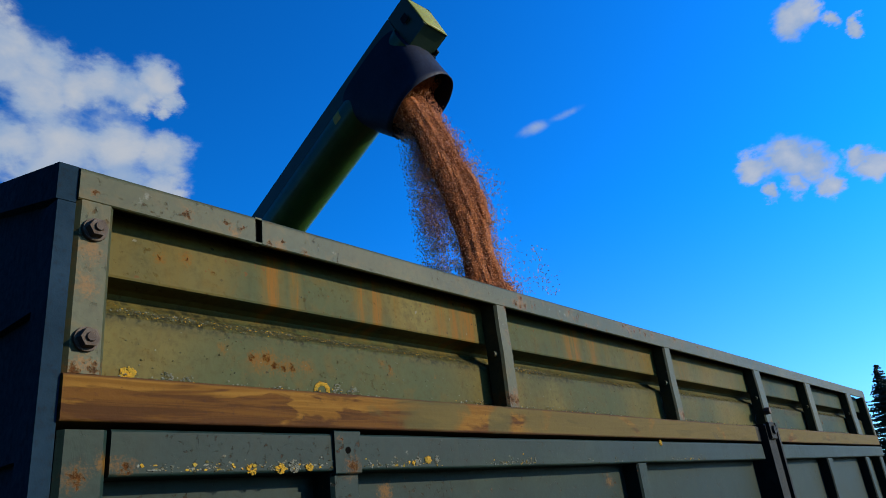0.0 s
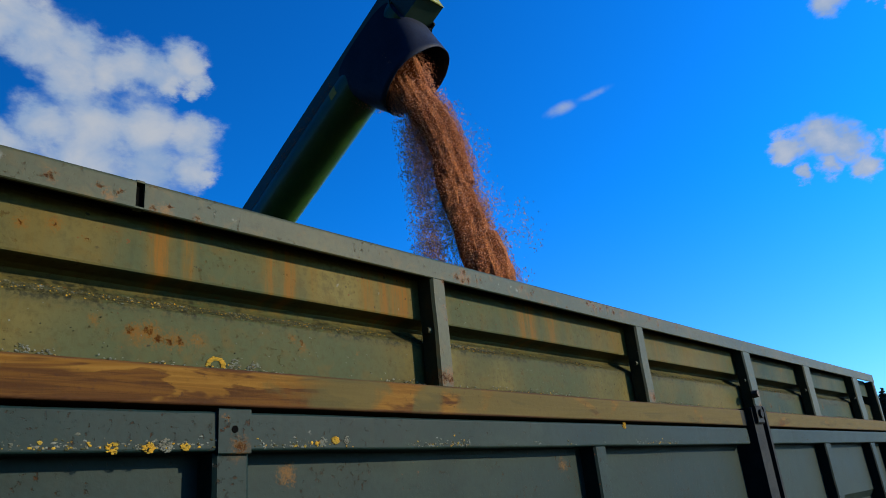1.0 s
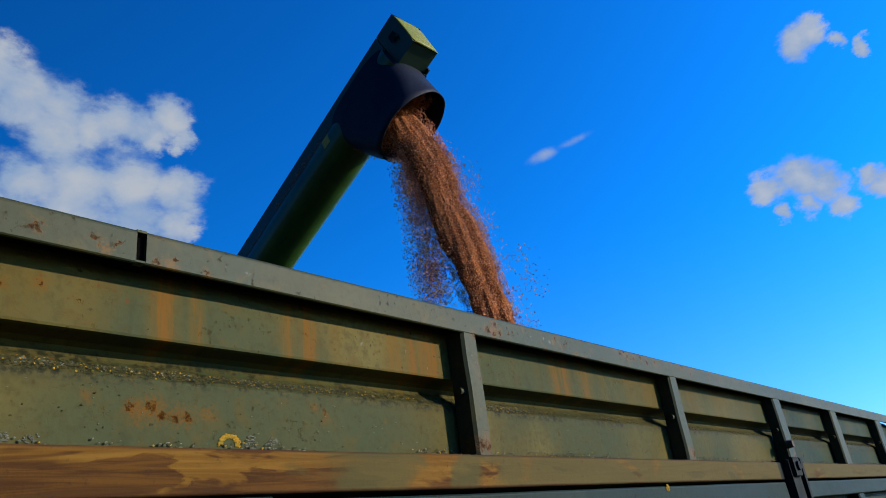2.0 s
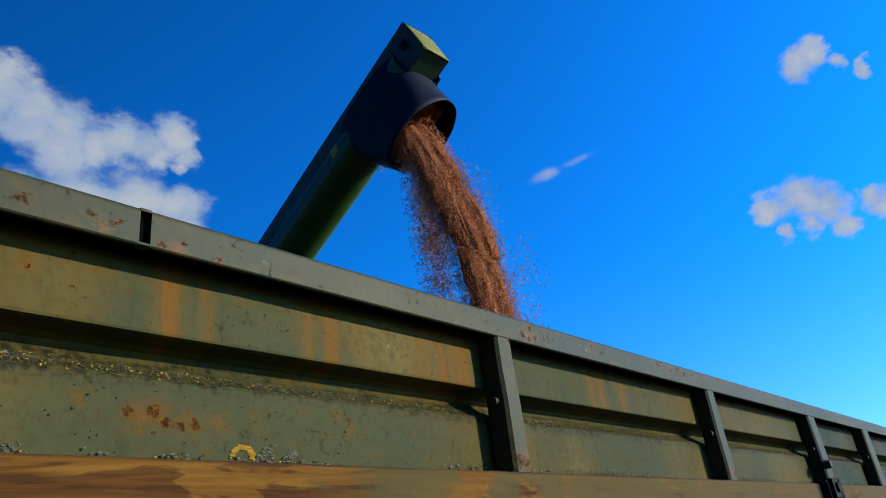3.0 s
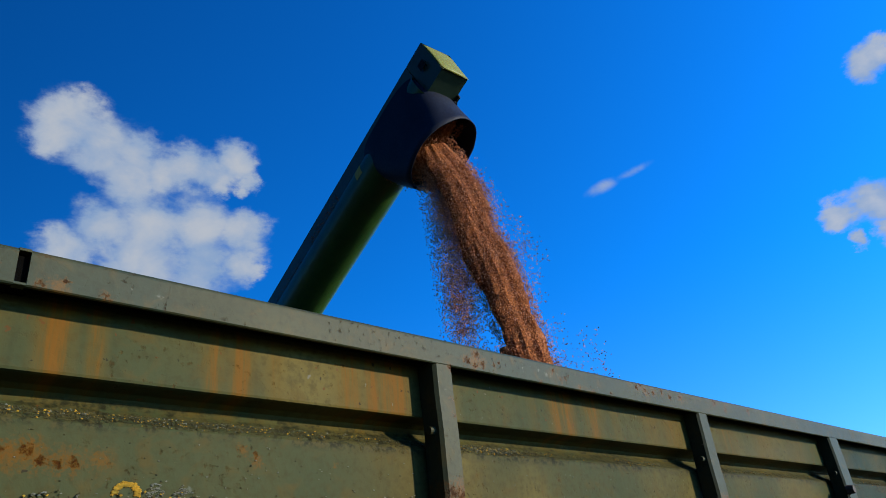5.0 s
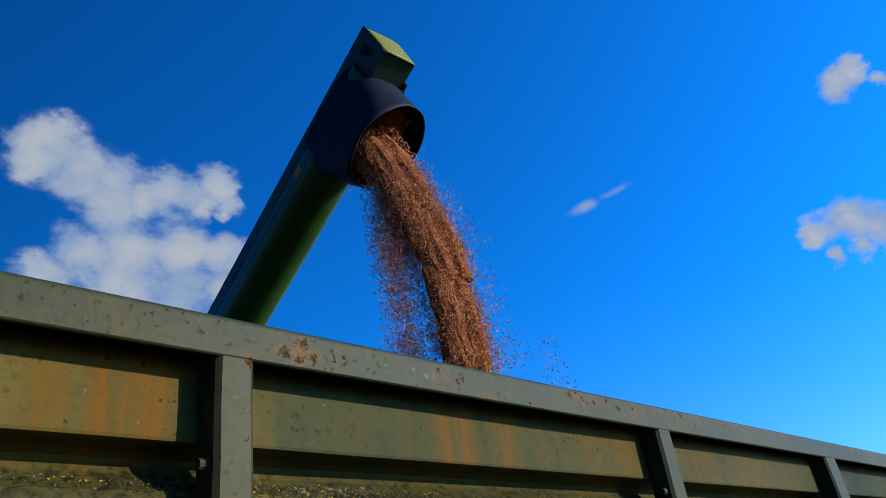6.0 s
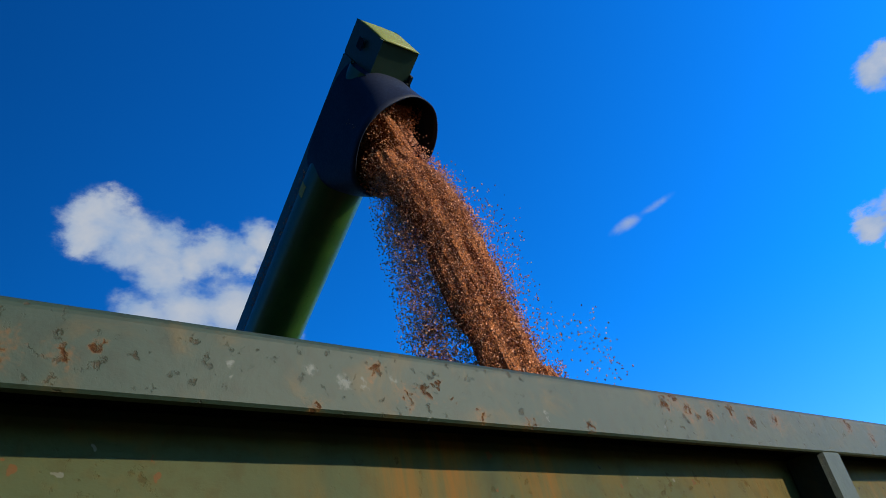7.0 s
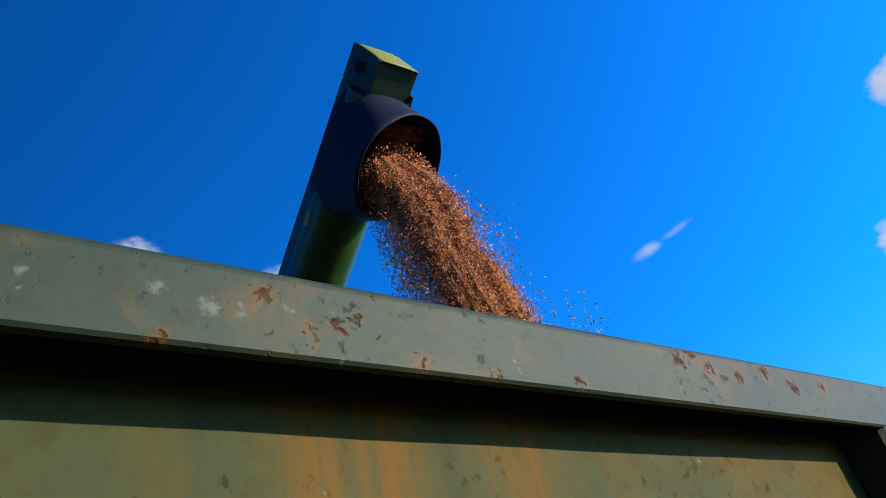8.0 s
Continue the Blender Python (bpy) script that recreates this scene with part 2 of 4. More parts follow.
def rusty_strip():
    """Bare strip: ochre rust with long darker patches, old paint left further along."""
    m, nt, b, pos = material("rusted bare strip", 0.8, 0.0, 0.1)
    grain = noise_node(nt, scaled(nt, pos, (3.6, 1, 60.0)), 1.0, 6, 0.66, 1.2)
    patch = noise_node(nt, scaled(nt, pos, (4.2, 1, 26.0), (2.2, 0, 0)), 1.0, 4, 0.5, 0.6)
    fine = noise_node(nt, pos, 90.0, 5, 0.65)
    at = node(nt, "ShaderNodeSeparateXYZ", pos)
    x, z = at.outputs[0], at.outputs[2]
    color = mixed(nt, ramp(nt, grain, 0.34, 0.64), (0.078, 0.034, 0.004), (0.118, 0.060, 0.009))
    low = math_node(nt, "ADD", patch, ramp(nt, z, 1.645, 1.68, 0.07, -0.06))
    low = math_node(nt, "ADD", low, ramp(nt, x, 0.7, 1.5, 0.02, -0.10))
    color = mixed(nt, math_node(nt, "MULTIPLY", ramp(nt, low, 0.515, 0.55), 0.9), color, mixed(nt, ramp(nt, grain, 0.4, 0.6), (0.026, 0.009, 0.002), (0.058, 0.023, 0.003)))
    left = noise_node(nt, scaled(nt, pos, (5.0, 1, 9.0), (9.0, 0, 0)), 1.0, 5, 0.6, 0.5)
    keep = math_node(nt, "ADD", left, ramp(nt, x, 0.55, 1.45, -0.14, 0.20))
    color = mixed(nt, math_node(nt, "MULTIPLY", ramp(nt, keep, 0.50, 0.62), 0.78), color, (0.047, 0.043, 0.0145))
    rust = math_node(nt, "MULTIPLY", ramp(nt, fine, 0.58, 0.70), ramp(nt, left, 0.40, 0.56, 0.8, 0.2))
    color = mixed(nt, rust, color, (0.028, 0.012, 0.006))
    edge = math_node(nt, "MAXIMUM", ramp(nt, z, 1.641, 1.6365), ramp(nt, z, 1.683, 1.6865))
    color = mixed(nt, math_node(nt, "MULTIPLY", edge, ramp(nt, grain, 0.35, 0.6, 0.2, 0.9)), color, (0.032, 0.013, 0.006))
    finish(nt, b, color, math_node(nt, "ADD", grain, fine), 0.0012)
    return m


def plain_paint(name, a, c, rough=0.45, metal=0.0, scale=6.0, dirt=(0.06, 0.05, 0.035), amount=0.35, coat=0.0, gloss=0.3):
    m, nt, b, pos = material(name, rough, metal, gloss)
    big = noise_node(nt, pos, scale, 5, 0.6, 0.4)
    fine = noise_node(nt, pos, scale * 14, 5, 0.65)
    color = mixed(nt, ramp(nt, big, 0.35, 0.68), a, c)
    color = mixed(nt, math_node(nt, "MULTIPLY", ramp(nt, fine, 0.5, 0.75), amount), color, dirt)
    b.inputs["Coat Weight"].default_value = coat
    finish(nt, b, color, fine, 0.0012, ramp(nt, fine, 0.3, 0.7, rough - 0.08, rough + 0.12))
    return m


def grain_material():
    m, nt, b, pos = material("wheat grain", 0.48, 0.0, 0.45)
    island = node(nt, "ShaderNodeNewGeometry").outputs["Random Per Island"]
    color = mixed(nt, ramp(nt, island, 0.0, 1.0), (0.15, 0.046, 0.018), (0.60, 0.225, 0.085))
    fine = noise_node(nt, pos, 160.0, 3, 0.6)
    color = mixed(nt, ramp(nt, fine, 0.35, 0.7, 0.0, 0.5), color, (0.13, 0.042, 0.014))
    finish(nt, b, color, fine, 0.004)
    return m


def packed_material():
    """Grains lying close together: one cell a kernel."""
    m, nt, b, pos = material("packed wheat grain", 0.85, 0.0, 0.08)
    cell = node(nt, "ShaderNodeTexVoronoi")
    nt.links.new(scaled(nt, pos, (1, 1, 0.8)), cell.inputs["Vector"])
    cell.inputs["Scale"].default_value = 145.0
    pick = node(nt, "ShaderNodeSeparateColor", cell.outputs["Color"]).outputs[0]
    color = mixed(nt, pick, (0.105, 0.033, 0.012), (0.29, 0.104, 0.036))
    dome = math_node(nt, "SUBTRACT", 1.0, cell.outputs["Distance"])
    finish(nt, b, color, dome, 0.008)
    return m


RAIL_RUST = [(1.242, 1.914, .011), (1.265, 1.929, .011), (1.278, 1.915, .010), (1.258, 1.910, .009), (1.306, 1.918, .005), (1.320, 1.923, .004), (1.200, 1.899, .007),
             (1.489, 1.914, .006), (1.503, 1.918, .006), (1.512, 1.923, .004), (1.522, 1.916, .003), (1.468, 1.929, .004), (1.587, 1.904, .005), (1.648, 1.904, .006), (1.428, 1.903, .004), (1.545, 1.907, .004),
             (1.747, 1.930, .009), (1.762, 1.937, .008), (1.779, 1.927, .009), (1.81, 1.925, .009), (1.847, 1.933, .009), (1.88, 1.923, .010), (1.925, 1.927, .010), (2.09, 1.934, .012), (2.14, 1.921, .009), (2.27, 1.93, .010)]
POST_RUST = [(.466, 1.916, .009), (.527, 1.920, .008), (.555, 1.918, .005), (.60, 1.905, .006), (.625, 1.914, .005), (.668, 1.904, .007), (.342, 1.912, .006), (.335, 1.691, .012), (.357, 1.693, .011),
             (1.178, 1.704, .020), (1.197, 1.700, .018), (1.195, 1.848, .004), (1.204, 1.854, .003), (1.196, 1.819, .004), (2.030, 1.703, .020), (2.85, 1.703, .020)]
RAIL_PALE = [(1.481, 1.923, .005), (1.446, 1.919, .008), (1.460, 1.919, .006), (1.426, 1.924, .007), (1.382, 1.921, .004), (1.381, 1.915, .003), (1.604, 1.913, .004), (1.605, 1.907, .003), (1.737, 1.909, .003), (1.503, 1.901, .002),
             (.408, 1.926, .009), (.399, 1.919, .007), (.728, 1.918, .007), (.697, 1.92, .003), (1.186, 1.860, .004), (1.172, 1.870, .004)]
STREAKS = [(.395, .012, .4), (.47, .022, .55), (.535, .018, .4), (.633, .018, .95), (.678, .010, .8), (.820, .011, .8), (.856, .014, .9), (.908, .012, .6), (1.030, .022, .75), (1.072, .012, .9), (1.115, .026, .95),
           (1.232, .013, .55), (1.439, .010, .35), (1.505, .018, .8), (1.545, .020, .9), (1.630, .026, .8), (1.703, .014, .5), (1.835, .028, .6), (1.935, .036, .65), (2.20, .05, .6), (2.40, .05, .55), (2.62, .06, .5), (3.0, .05, .4), (3.3, .05, .3), (3.9, .06, .4)]
M_RAIL = trailer_paint("worn grey-green rail paint", "rail", (), 1.9, 0.55, RAIL_RUST + POST_RUST, [(.345, 1.835, .03), (.342, 1.79, .03), (.345, 1.70, .02), (.62, 1.905, .02), (.54, 1.908, .02), (1.26, 1.915, .03), (1.19, 1.705, .032), (2.02, 1.705, .03)], RAIL_PALE, gloss=0.18)
M_PANEL = trailer_paint("rust-streaked panel paint", "sage", STREAKS, 1.815, 0.5, [(.640, 1.733, .010), (.655, 1.730, .009), (.672, 1.733, .010), (.60, 1.742, .009), (.625, 1.742, .010), (.45, 1.862, .006), (.49, 1.868, .005), (.53, 1.858, .004), (.77, 1.826, .004), (.86, 1.756, .004), (.883, 1.752, .005)],
                        [(.62, 1.738, .035), (.66, 1.732, .03), (.697, 1.736, .022), (.866, 1.756, .018), (.885, 1.745, .015), (.45, 1.862, .02), (.49, 1.868, .02), (1.004, 1.745, .008), (.55, 1.75, .015)], [(1.302, 1.834, .003), (.80, 1.708, .008)], moss=(1.768, 1.808), gloss=0.05)
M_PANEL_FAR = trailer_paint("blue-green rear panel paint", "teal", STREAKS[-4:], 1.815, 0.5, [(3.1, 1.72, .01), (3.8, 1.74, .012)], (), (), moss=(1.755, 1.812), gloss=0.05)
M_LOW = trailer_paint("bluish grey-green lower paint", "blue", (), 1.5, 0.7, [(.40, 1.585, .010), (.345, 1.575, .014), (.74, 1.58, .014), (.72, 1.62, .005)], [(.375, 1.59, .02), (.85, 1.545, .03), (1.60, 1.54, .03)], [(.949, 1.620, .004), (.861, 1.601, .005), (.634, 1.582, .008), (.886, 1.586, .006)])
M_STRIP = rusty_strip()
# The front board's shade is put into this near-black navy colour.
M_END_SHADE = plain_paint("shade-darkened navy front paint", (0.004, 0.013, 0.024), (0.007, 0.019, 0.034), 0.8, 0.0, 7.0, (0.010, 0.007, 0.005), 0.5, gloss=0.05)
M_BOLT = plain_paint("rusty bolt steel", (0.03, 0.02, 0.015), (0.055, 0.042, 0.032), 0.75, 0.0, 60.0)
M_DARK = plain_paint("grimy black steel", (0.007, 0.009, 0.010), (0.014, 0.016, 0.016), 0.7, 0.0, 20.0, (0.02, 0.014, 0.008), 0.3, gloss=0.08)
M_GREEN = plain_paint("dark green auger enamel", (0.014, 0.054, 0.010), (0.026, 0.078, 0.012), 0.35, 0.0, 5.0, (0.09, 0.07, 0.02), 0.3, 0.15)
M_CHANNEL = plain_paint("grey-green channel enamel", (0.021, 0.045, 0.030), (0.030, 0.060, 0.039), 0.4, 0.0, 6.0, (0.060, 0.054, 0.030), 0.3)
# Sun on the end plate is put into this paler, yellower enamel.
M_CAP_SUNLIT = plain_paint("sun-lightened olive box enamel", (0.115, 0.125, 0.018), (0.135, 0.145, 0.024), 0.6, 0.0, 0.8, (0.10, 0.09, 0.03), 0.12)
M_YELLOW = plain_paint("worn yellow decal", (0.48, 0.33, 0.05), (0.36, 0.22, 0.05), 0.7, 0.0, 60.0)
# Near-black colour that paints in the shade inside small holes.
M_HOLE_SHADE = plain_paint("painted shade of holes", (0.002, 0.002, 0.002), (0.003, 0.003, 0.003), 0.95, 0.0, 60.0, (0.003, 0.003, 0.002), gloss=0.0)
M_RUBBER = plain_paint("black rubber", (0.007, 0.010, 0.022), (0.010, 0.015, 0.030), 0.6, 0.0, 7.0, (0.014, 0.015, 0.022), 0.2, gloss=0.12)
M_GRAIN = grain_material()
M_PACKED = packed_material()
M_SOIL = plain_paint("dark grassy soil", (0.022, 0.03, 0.010), (0.038, 0.036, 0.016), 0.95, 0.0, 0.7, (0.02, 0.018, 0.01), 0.6)
M_BARK = plain_paint("spruce bark", (0.06, 0.045, 0.03), (0.09, 0.07, 0.05), 0.9, 0.0, 3.0)
M_NEEDLE = plain_paint("spruce needles", (0.018, 0.035, 0.022), (0.03, 0.055, 0.03), 0.7, 0.0, 1.5, (0.01, 0.02, 0.012), 0.5)
M_LICHEN = plain_paint("grey crust lichen", (0.105, 0.110, 0.090), (0.045, 0.050, 0.034), 0.95, 0.0, 60.0)
M_LICHEN_Y = plain_paint("yellow lichen", (0.30, 0.165, 0.008), (0.17, 0.12, 0.012), 0.95, 0.0, 90.0, (0.072, 0.054, 0.012), 0.6)
M_MOSS = plain_paint("dark olive moss", (0.013, 0.015, 0.005), (0.046, 0.040, 0.009), 0.95, 0.0, 70.0)

# ---- mesh helpers ----


def part(name, bm, mat, parent=None, label="", smooth=False):
    """Links a bmesh as one mesh object under a thing or a part."""
    mesh = bpy.data.meshes.new(name)
    bmesh.ops.recalc_face_normals(bm, faces=bm.faces[:])
    bm.to_mesh(mesh)
    bm.free()
    mesh.materials.append(mat)
    if smooth:
        mesh.shade_smooth()
    ob = new(name, mesh)
    ob.parent = parent
    return tagged(ob, label)


def thing(name, m, label, category, group="", kind=""):
    ob = new(name)
    ob.matrix_world = m
    ob.empty_display_size = 0.2
    return tagged(ob, label, category, group, kind)


def add_box(bm, x0, x1, y0, y1, z0, z1, bevel=0.0, cuts=0, warp=None):
    xs = np.linspace(x0, x1, cuts + 2)
    b = bevel
    prof = [(y0 + b, z0), (y1 - b, z0), (y1, z0 + b), (y1, z1 - b), (y1 - b, z1), (y0 + b, z1), (y0, z1 - b), (y0, z0 + b)] if b else [(y0, z0), (y1, z0), (y1, z1), (y0, z1)]
    sweep(bm, prof, xs, warp, True)
    return bm


def sweep(bm, prof, xs, warp=None, closed=False):
    """A profile of (y, z) drawn along x."""
    rings = []
    for x in xs:
        rings.append([bm.verts.new(warp(x, y, z) if warp else (x, y, z)) for y, z in prof])
    n = len(prof)
    for a, c in zip(rings, rings[1:]):
        for i in range(n if closed else n - 1):
            j = (i + 1) % n
            bm.faces.new((a[i], a[j], c[j], c[i]))
    if closed:
        bm.faces.new(rings[0])
        bm.faces.new(rings[-1][::-1])
    return rings


def cylinder(bm, c, axis, r0, r1, length, seg=24, caps=True):
    axis = Vector(axis).normalized()
    q = axis.to_track_quat("Z", "Y").to_matrix()
    rings = []
    for r, h in ((r0, 0), (r1, length)):
        rings.append([bm.verts.new(Vector(c) + q @ Vector((r * math.cos(2 * math.pi * i / seg), r * math.sin(2 * math.pi * i / seg), h))) for i in range(seg)])
    for i in range(seg):
        bm.faces.new((rings[0][i], rings[0][(i + 1) % seg], rings[1][(i + 1) % seg], rings[1][i]))
    if caps:
        bm.faces.new(rings[0][::-1])
        bm.faces.new(rings[1])
    return bm


def bow(x, y, z):
    """The steel's small dents and waves."""
    dent = 0.0020 * noise.noise((x * 3.1, y * 9, z * 7)) + 0.0010 * noise.noise((x * 13, y * 9, z * 17))
    return (x, y + dent, z + 0.6 * dent)


# ---- the large structure ----


def build_ground():
    bm = bmesh.new()
    n, size = 40, 3000.0
    axis = [math.copysign(abs(i / n) ** 3 * size, i) for i in range(-n, n + 1)]
    grid = [[bm.verts.new((x, y, 0.06 * noise.noise((x * .15, y * .15, 0)) - 0.03 if 6 < abs(x) + abs(y) < 200 else 0)) for y in axis] for x in axis]
    for i in range(2 * n):
        for j in range(2 * n):
            bm.faces.new((grid[i][j], grid[i + 1][j], grid[i + 1][j + 1], grid[i][j + 1]))
    g = part("ground", bm, M_SOIL)
    return tagged(g, "dark grassy field reaching to the horizon", "ground", kind="structure")


build_ground()

# ---- the farm trailer ----
X0, X1, WIDTH = 0.324, 4.80, 2.25
POSTS = [(1.166, 1.207), (1.993, 2.040), (2.795, 2.866), (3.49, 3.58), (4.295, 4.40)]
BAYS = [(0.369, 1.187), (1.187, 2.017), (2.017, 2.83), (2.83, 3.535), (3.535, 4.35), (4.35, 4.72)]     # sheets meet behind the posts
RAIL_TOP, RAIL_FOOT, STRIP_TOP = 1.944, 1.900, 1.688
trailer = thing("farm_trailer", Matrix(), "old grey-green steel farm trailer with rusty ribbed dropsides", "trailer")


def xs_of(a, b, step=0.03):
    return np.linspace(a, b, max(2, int((b - a) / step) + 1))


def long_bar(name, x0, x1, y0, y1, z0, z1, bevel, mat, label=""):
    bm = bmesh.new()
    arc = [(bevel * (1 - math.sin(t)), bevel * (1 - math.cos(t))) for t in np.linspace(0, math.pi / 2, 5)]
    front = [(y0 + a, z0 + b) for a, b in arc] + [(y0 + 1.3 * a, z1 - 1.3 * b) for a, b in arc[::-1]]
    sweep(bm, front + [(y1, z1), (y1, z0)], xs_of(x0, x1), bow, True)
    return part(name, bm, mat, trailer, label)


def rail_bar(x0, x1):
    """The folded top rail: a channel open below, with rounded upper edges."""
    z0, z1, w, g = RAIL_FOOT, RAIL_TOP, .088, .006
    arc = [(.007 * (1 - math.sin(t)), .007 * (1 - math.cos(t))) for t in np.linspace(0, math.pi / 2, 6)]
    prof = [(0.0, z0 + .0015), (.0, z0 + .02)] + [(a, z1 - b) for a, b in arc[::-1]] + [(w - a, z1 - b) for a, b in arc] + [(w, z0)]
    prof += [(w - g, z0), (w - g, z1 - g), (g, z1 - g), (g, z0), (.0015, z0)]
    bm = bmesh.new()
    sweep(bm, prof, xs_of(x0, x1), bow, True)
    return part("top_rail", bm, M_RAIL, trailer, "grey-green top rail with rust spots")


def post_bar(name, x0, x1, y0, y1, z0, z1, mat, bevel=0.005, label=""):
    bm = bmesh.new()
    zs = np.linspace(z0, z1, 9)
    rings = []
    b = bevel
    for z in zs:
        rings.append([bm.verts.new(bow(x, y, z)) for x, y in ((x0 + b, y0), (x1 - b, y0), (x1, y0 + b), (x1, y1), (x0, y1), (x0, y0 + b))])
    for a, c in zip(rings, rings[1:]):
        for i in range(6):
            bm.faces.new((a[i], a[(i + 1) % 6], c[(i + 1) % 6], c[i]))
    bm.faces.new(rings[0])
    bm.faces.new(rings[-1][::-1])
    return part(name, bm, mat, trailer, label)


def rib_panel(x0, x1):
    """Pressed sheet: an upper rib, a groove with a ledge, and a lower flat."""
    prof = [(.045, 1.912), (.040, 1.904), (.040, 1.8265), (.0408, 1.8235), (.045, 1.822), (.070, 1.8195), (.079, 1.815), (.082, 1.808), (.079, 1.802), (.072, 1.7955), (.062, 1.788), (.053, 1.7825), (.0475, 1.779), (.045, 1.774), (.045, STRIP_TOP - .002),
            (.098, STRIP_TOP - .002), (.098, 1.912)]
    bm = bmesh.new()
    sweep(bm, prof, xs_of(x0, x1), bow, True)
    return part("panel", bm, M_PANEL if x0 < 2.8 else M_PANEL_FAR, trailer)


def hex_bolt(x, z, parent):
    bm = bmesh.new()
    cylinder(bm, (x, 0.0, z), (0, -1, 0), .0150, .0145, .003, 20)
    cylinder(bm, (x, -.003, z), (0, -1, 0), .0122, .0112, .010, 6)
    cylinder(bm, (x, -.013, z), (0, -1, 0), .006, .005, .003, 10)
    ob = part("bolt", bm, M_BOLT, parent, "rusty hexagonal bolt head on a washer")
    return ob


def build_trailer():
    rail_bar(X0, 0.576)
    rail_bar(0.588, 4.765)
    # Black bar behind the slot paints in its dark inside.
    long_bar("slot_shade_bar", 0.560, 0.594, .0075, .030, 1.9005, 1.9375, .002, M_HOLE_SHADE)
    long_bar("slot_edge", 0.576, 0.588, .0005, .0875, 1.9395, RAIL_TOP - .0006, .0010, M_RAIL)
    long_bar("slot_back", 0.576, 0.588, .0825, .0875, 1.9005, 1.9394, .0010, M_RAIL)
    long_bar("slot_edge", 0.576, 0.588, .0005, .012, RAIL_FOOT + .0004, 1.9040, .0010, M_RAIL)
    long_bar("bottom_rail", X0, 2.63, -.002, .088, 1.635, STRIP_TOP, .004, M_STRIP, "bare rusty orange-brown bottom rail")
    long_bar("bottom_rail", 2.86, 4.75, -.002, .088, 1.635, STRIP_TOP, .004, M_STRIP, "bare rusty orange-brown bottom rail")
    long_bar("bottom_rail", 2.63, 2.86, .004, .088, 1.635, STRIP_TOP, .003, M_DARK)
    corner = post_bar("corner_post", X0, 0.369, .001, .088, STRIP_TOP, 1.9035, M_RAIL)
    hex_bolt(.346, 1.863, corner)
    hex_bolt(.346, 1.727, corner)
    for a, b in POSTS:
        upright = post_bar("post", a, b, .001, .0385, STRIP_TOP, 1.9035, M_RAIL)
        bm = bmesh.new()
        cylinder(bm, (a - .009, .018, 1.797), (1, 0, 0), .0060, .0075, .0105, 14)
        part("lug", bm, M_RAIL, upright, "short round steel lug on the post's side")
    post_bar("post", 4.72, 4.76, .001, .088, STRIP_TOP, 1.9035, M_RAIL)
    for a, b in BAYS:
        rib_panel(a, b)
    # the lower board
    long_bar("lower_rail", .382, 2.66, .0, .085, 1.575, 1.628, .004, M_LOW, "blue-grey lower top rail edged with lichen")
    long_bar("lower_rail", 2.84, 4.78, .0, .085, 1.575, 1.628, .004, M_LOW, "blue-grey lower top rail edged with lichen")
    post_bar("lower_corner_post", X0, .378, -.003, .088, 1.05, 1.626, M_LOW, .006)
    for a, b in ((.704, .759), (1.68, 1.734), (3.52, 3.60), (4.30, 4.38), (4.66, 4.74)):
        post_bar("lower_post", a, b, .003, .085, 1.05, 1.574, M_LOW)
    for a, b in ((.378, .704), (.759, 1.68), (1.734, 2.66), (2.84, 3.52), (3.60, 4.30), (4.38, 4.66)):
        bm = bmesh.new()
        sweep(bm, [(.045, 1.578), (.045, 1.36), (.065, 1.33), (.065, 1.30), (.045, 1.27), (.045, 1.08), (.08, 1.08), (.08, 1.578)], xs_of(a, b, .08), bow, True)
        part("lower_panel", bm, M_LOW, trailer)
    # the hinged corner plate, its hole's shade laid on as a black disc
    bm = bmesh.new()
    add_box(bm, .706, .757, -.004, .004, 1.571, 1.632, .0015)
    plate = part("joint_plate", bm, M_LOW, trailer)
    bm = bmesh.new()
    cylinder(bm, (.731, -.0035, 1.604), (0, -1, 0), .0050, .0050, .0012, 14)
    part("hole_shade_disc", bm, M_HOLE_SHADE, plate, "black disc painted as a bolt hole's shaded inside")
    # the middle stake with its latch
    bm = bmesh.new()
    add_box(bm, 2.690, 2.770, -.018, .08, 1.02, 1.695, .006)
    stake = part("stake", bm, M_DARK, trailer, "grimy black middle stake")
    bm = bmesh.new()
    add_box(bm, 2.700, 2.760, -.030, -.018, 1.640, 1.70, .004)
    cylinder(bm, (2.73, -.012, 1.672), (0, -1, 0), .016, .014, .026, 14)
    part("latch", bm, M_DARK, stake)
    bm = bmesh.new()
    add_box(bm, 2.788, 2.806, -.026, -.010, 1.34, 1.70, .004)
    add_box(bm, 2.768, 2.792, -.024, -.012, 1.675, 1.69, .003)
    part("latch_lever", bm, M_DARK, stake)
    bm = bmesh.new()
    cylinder(bm, (2.79, -.001, 1.745), (0, -1, 0), .014, .012, .02, 8)
    part("bolt", bm, M_BOLT, trailer)
    build_front()
    build_rest()


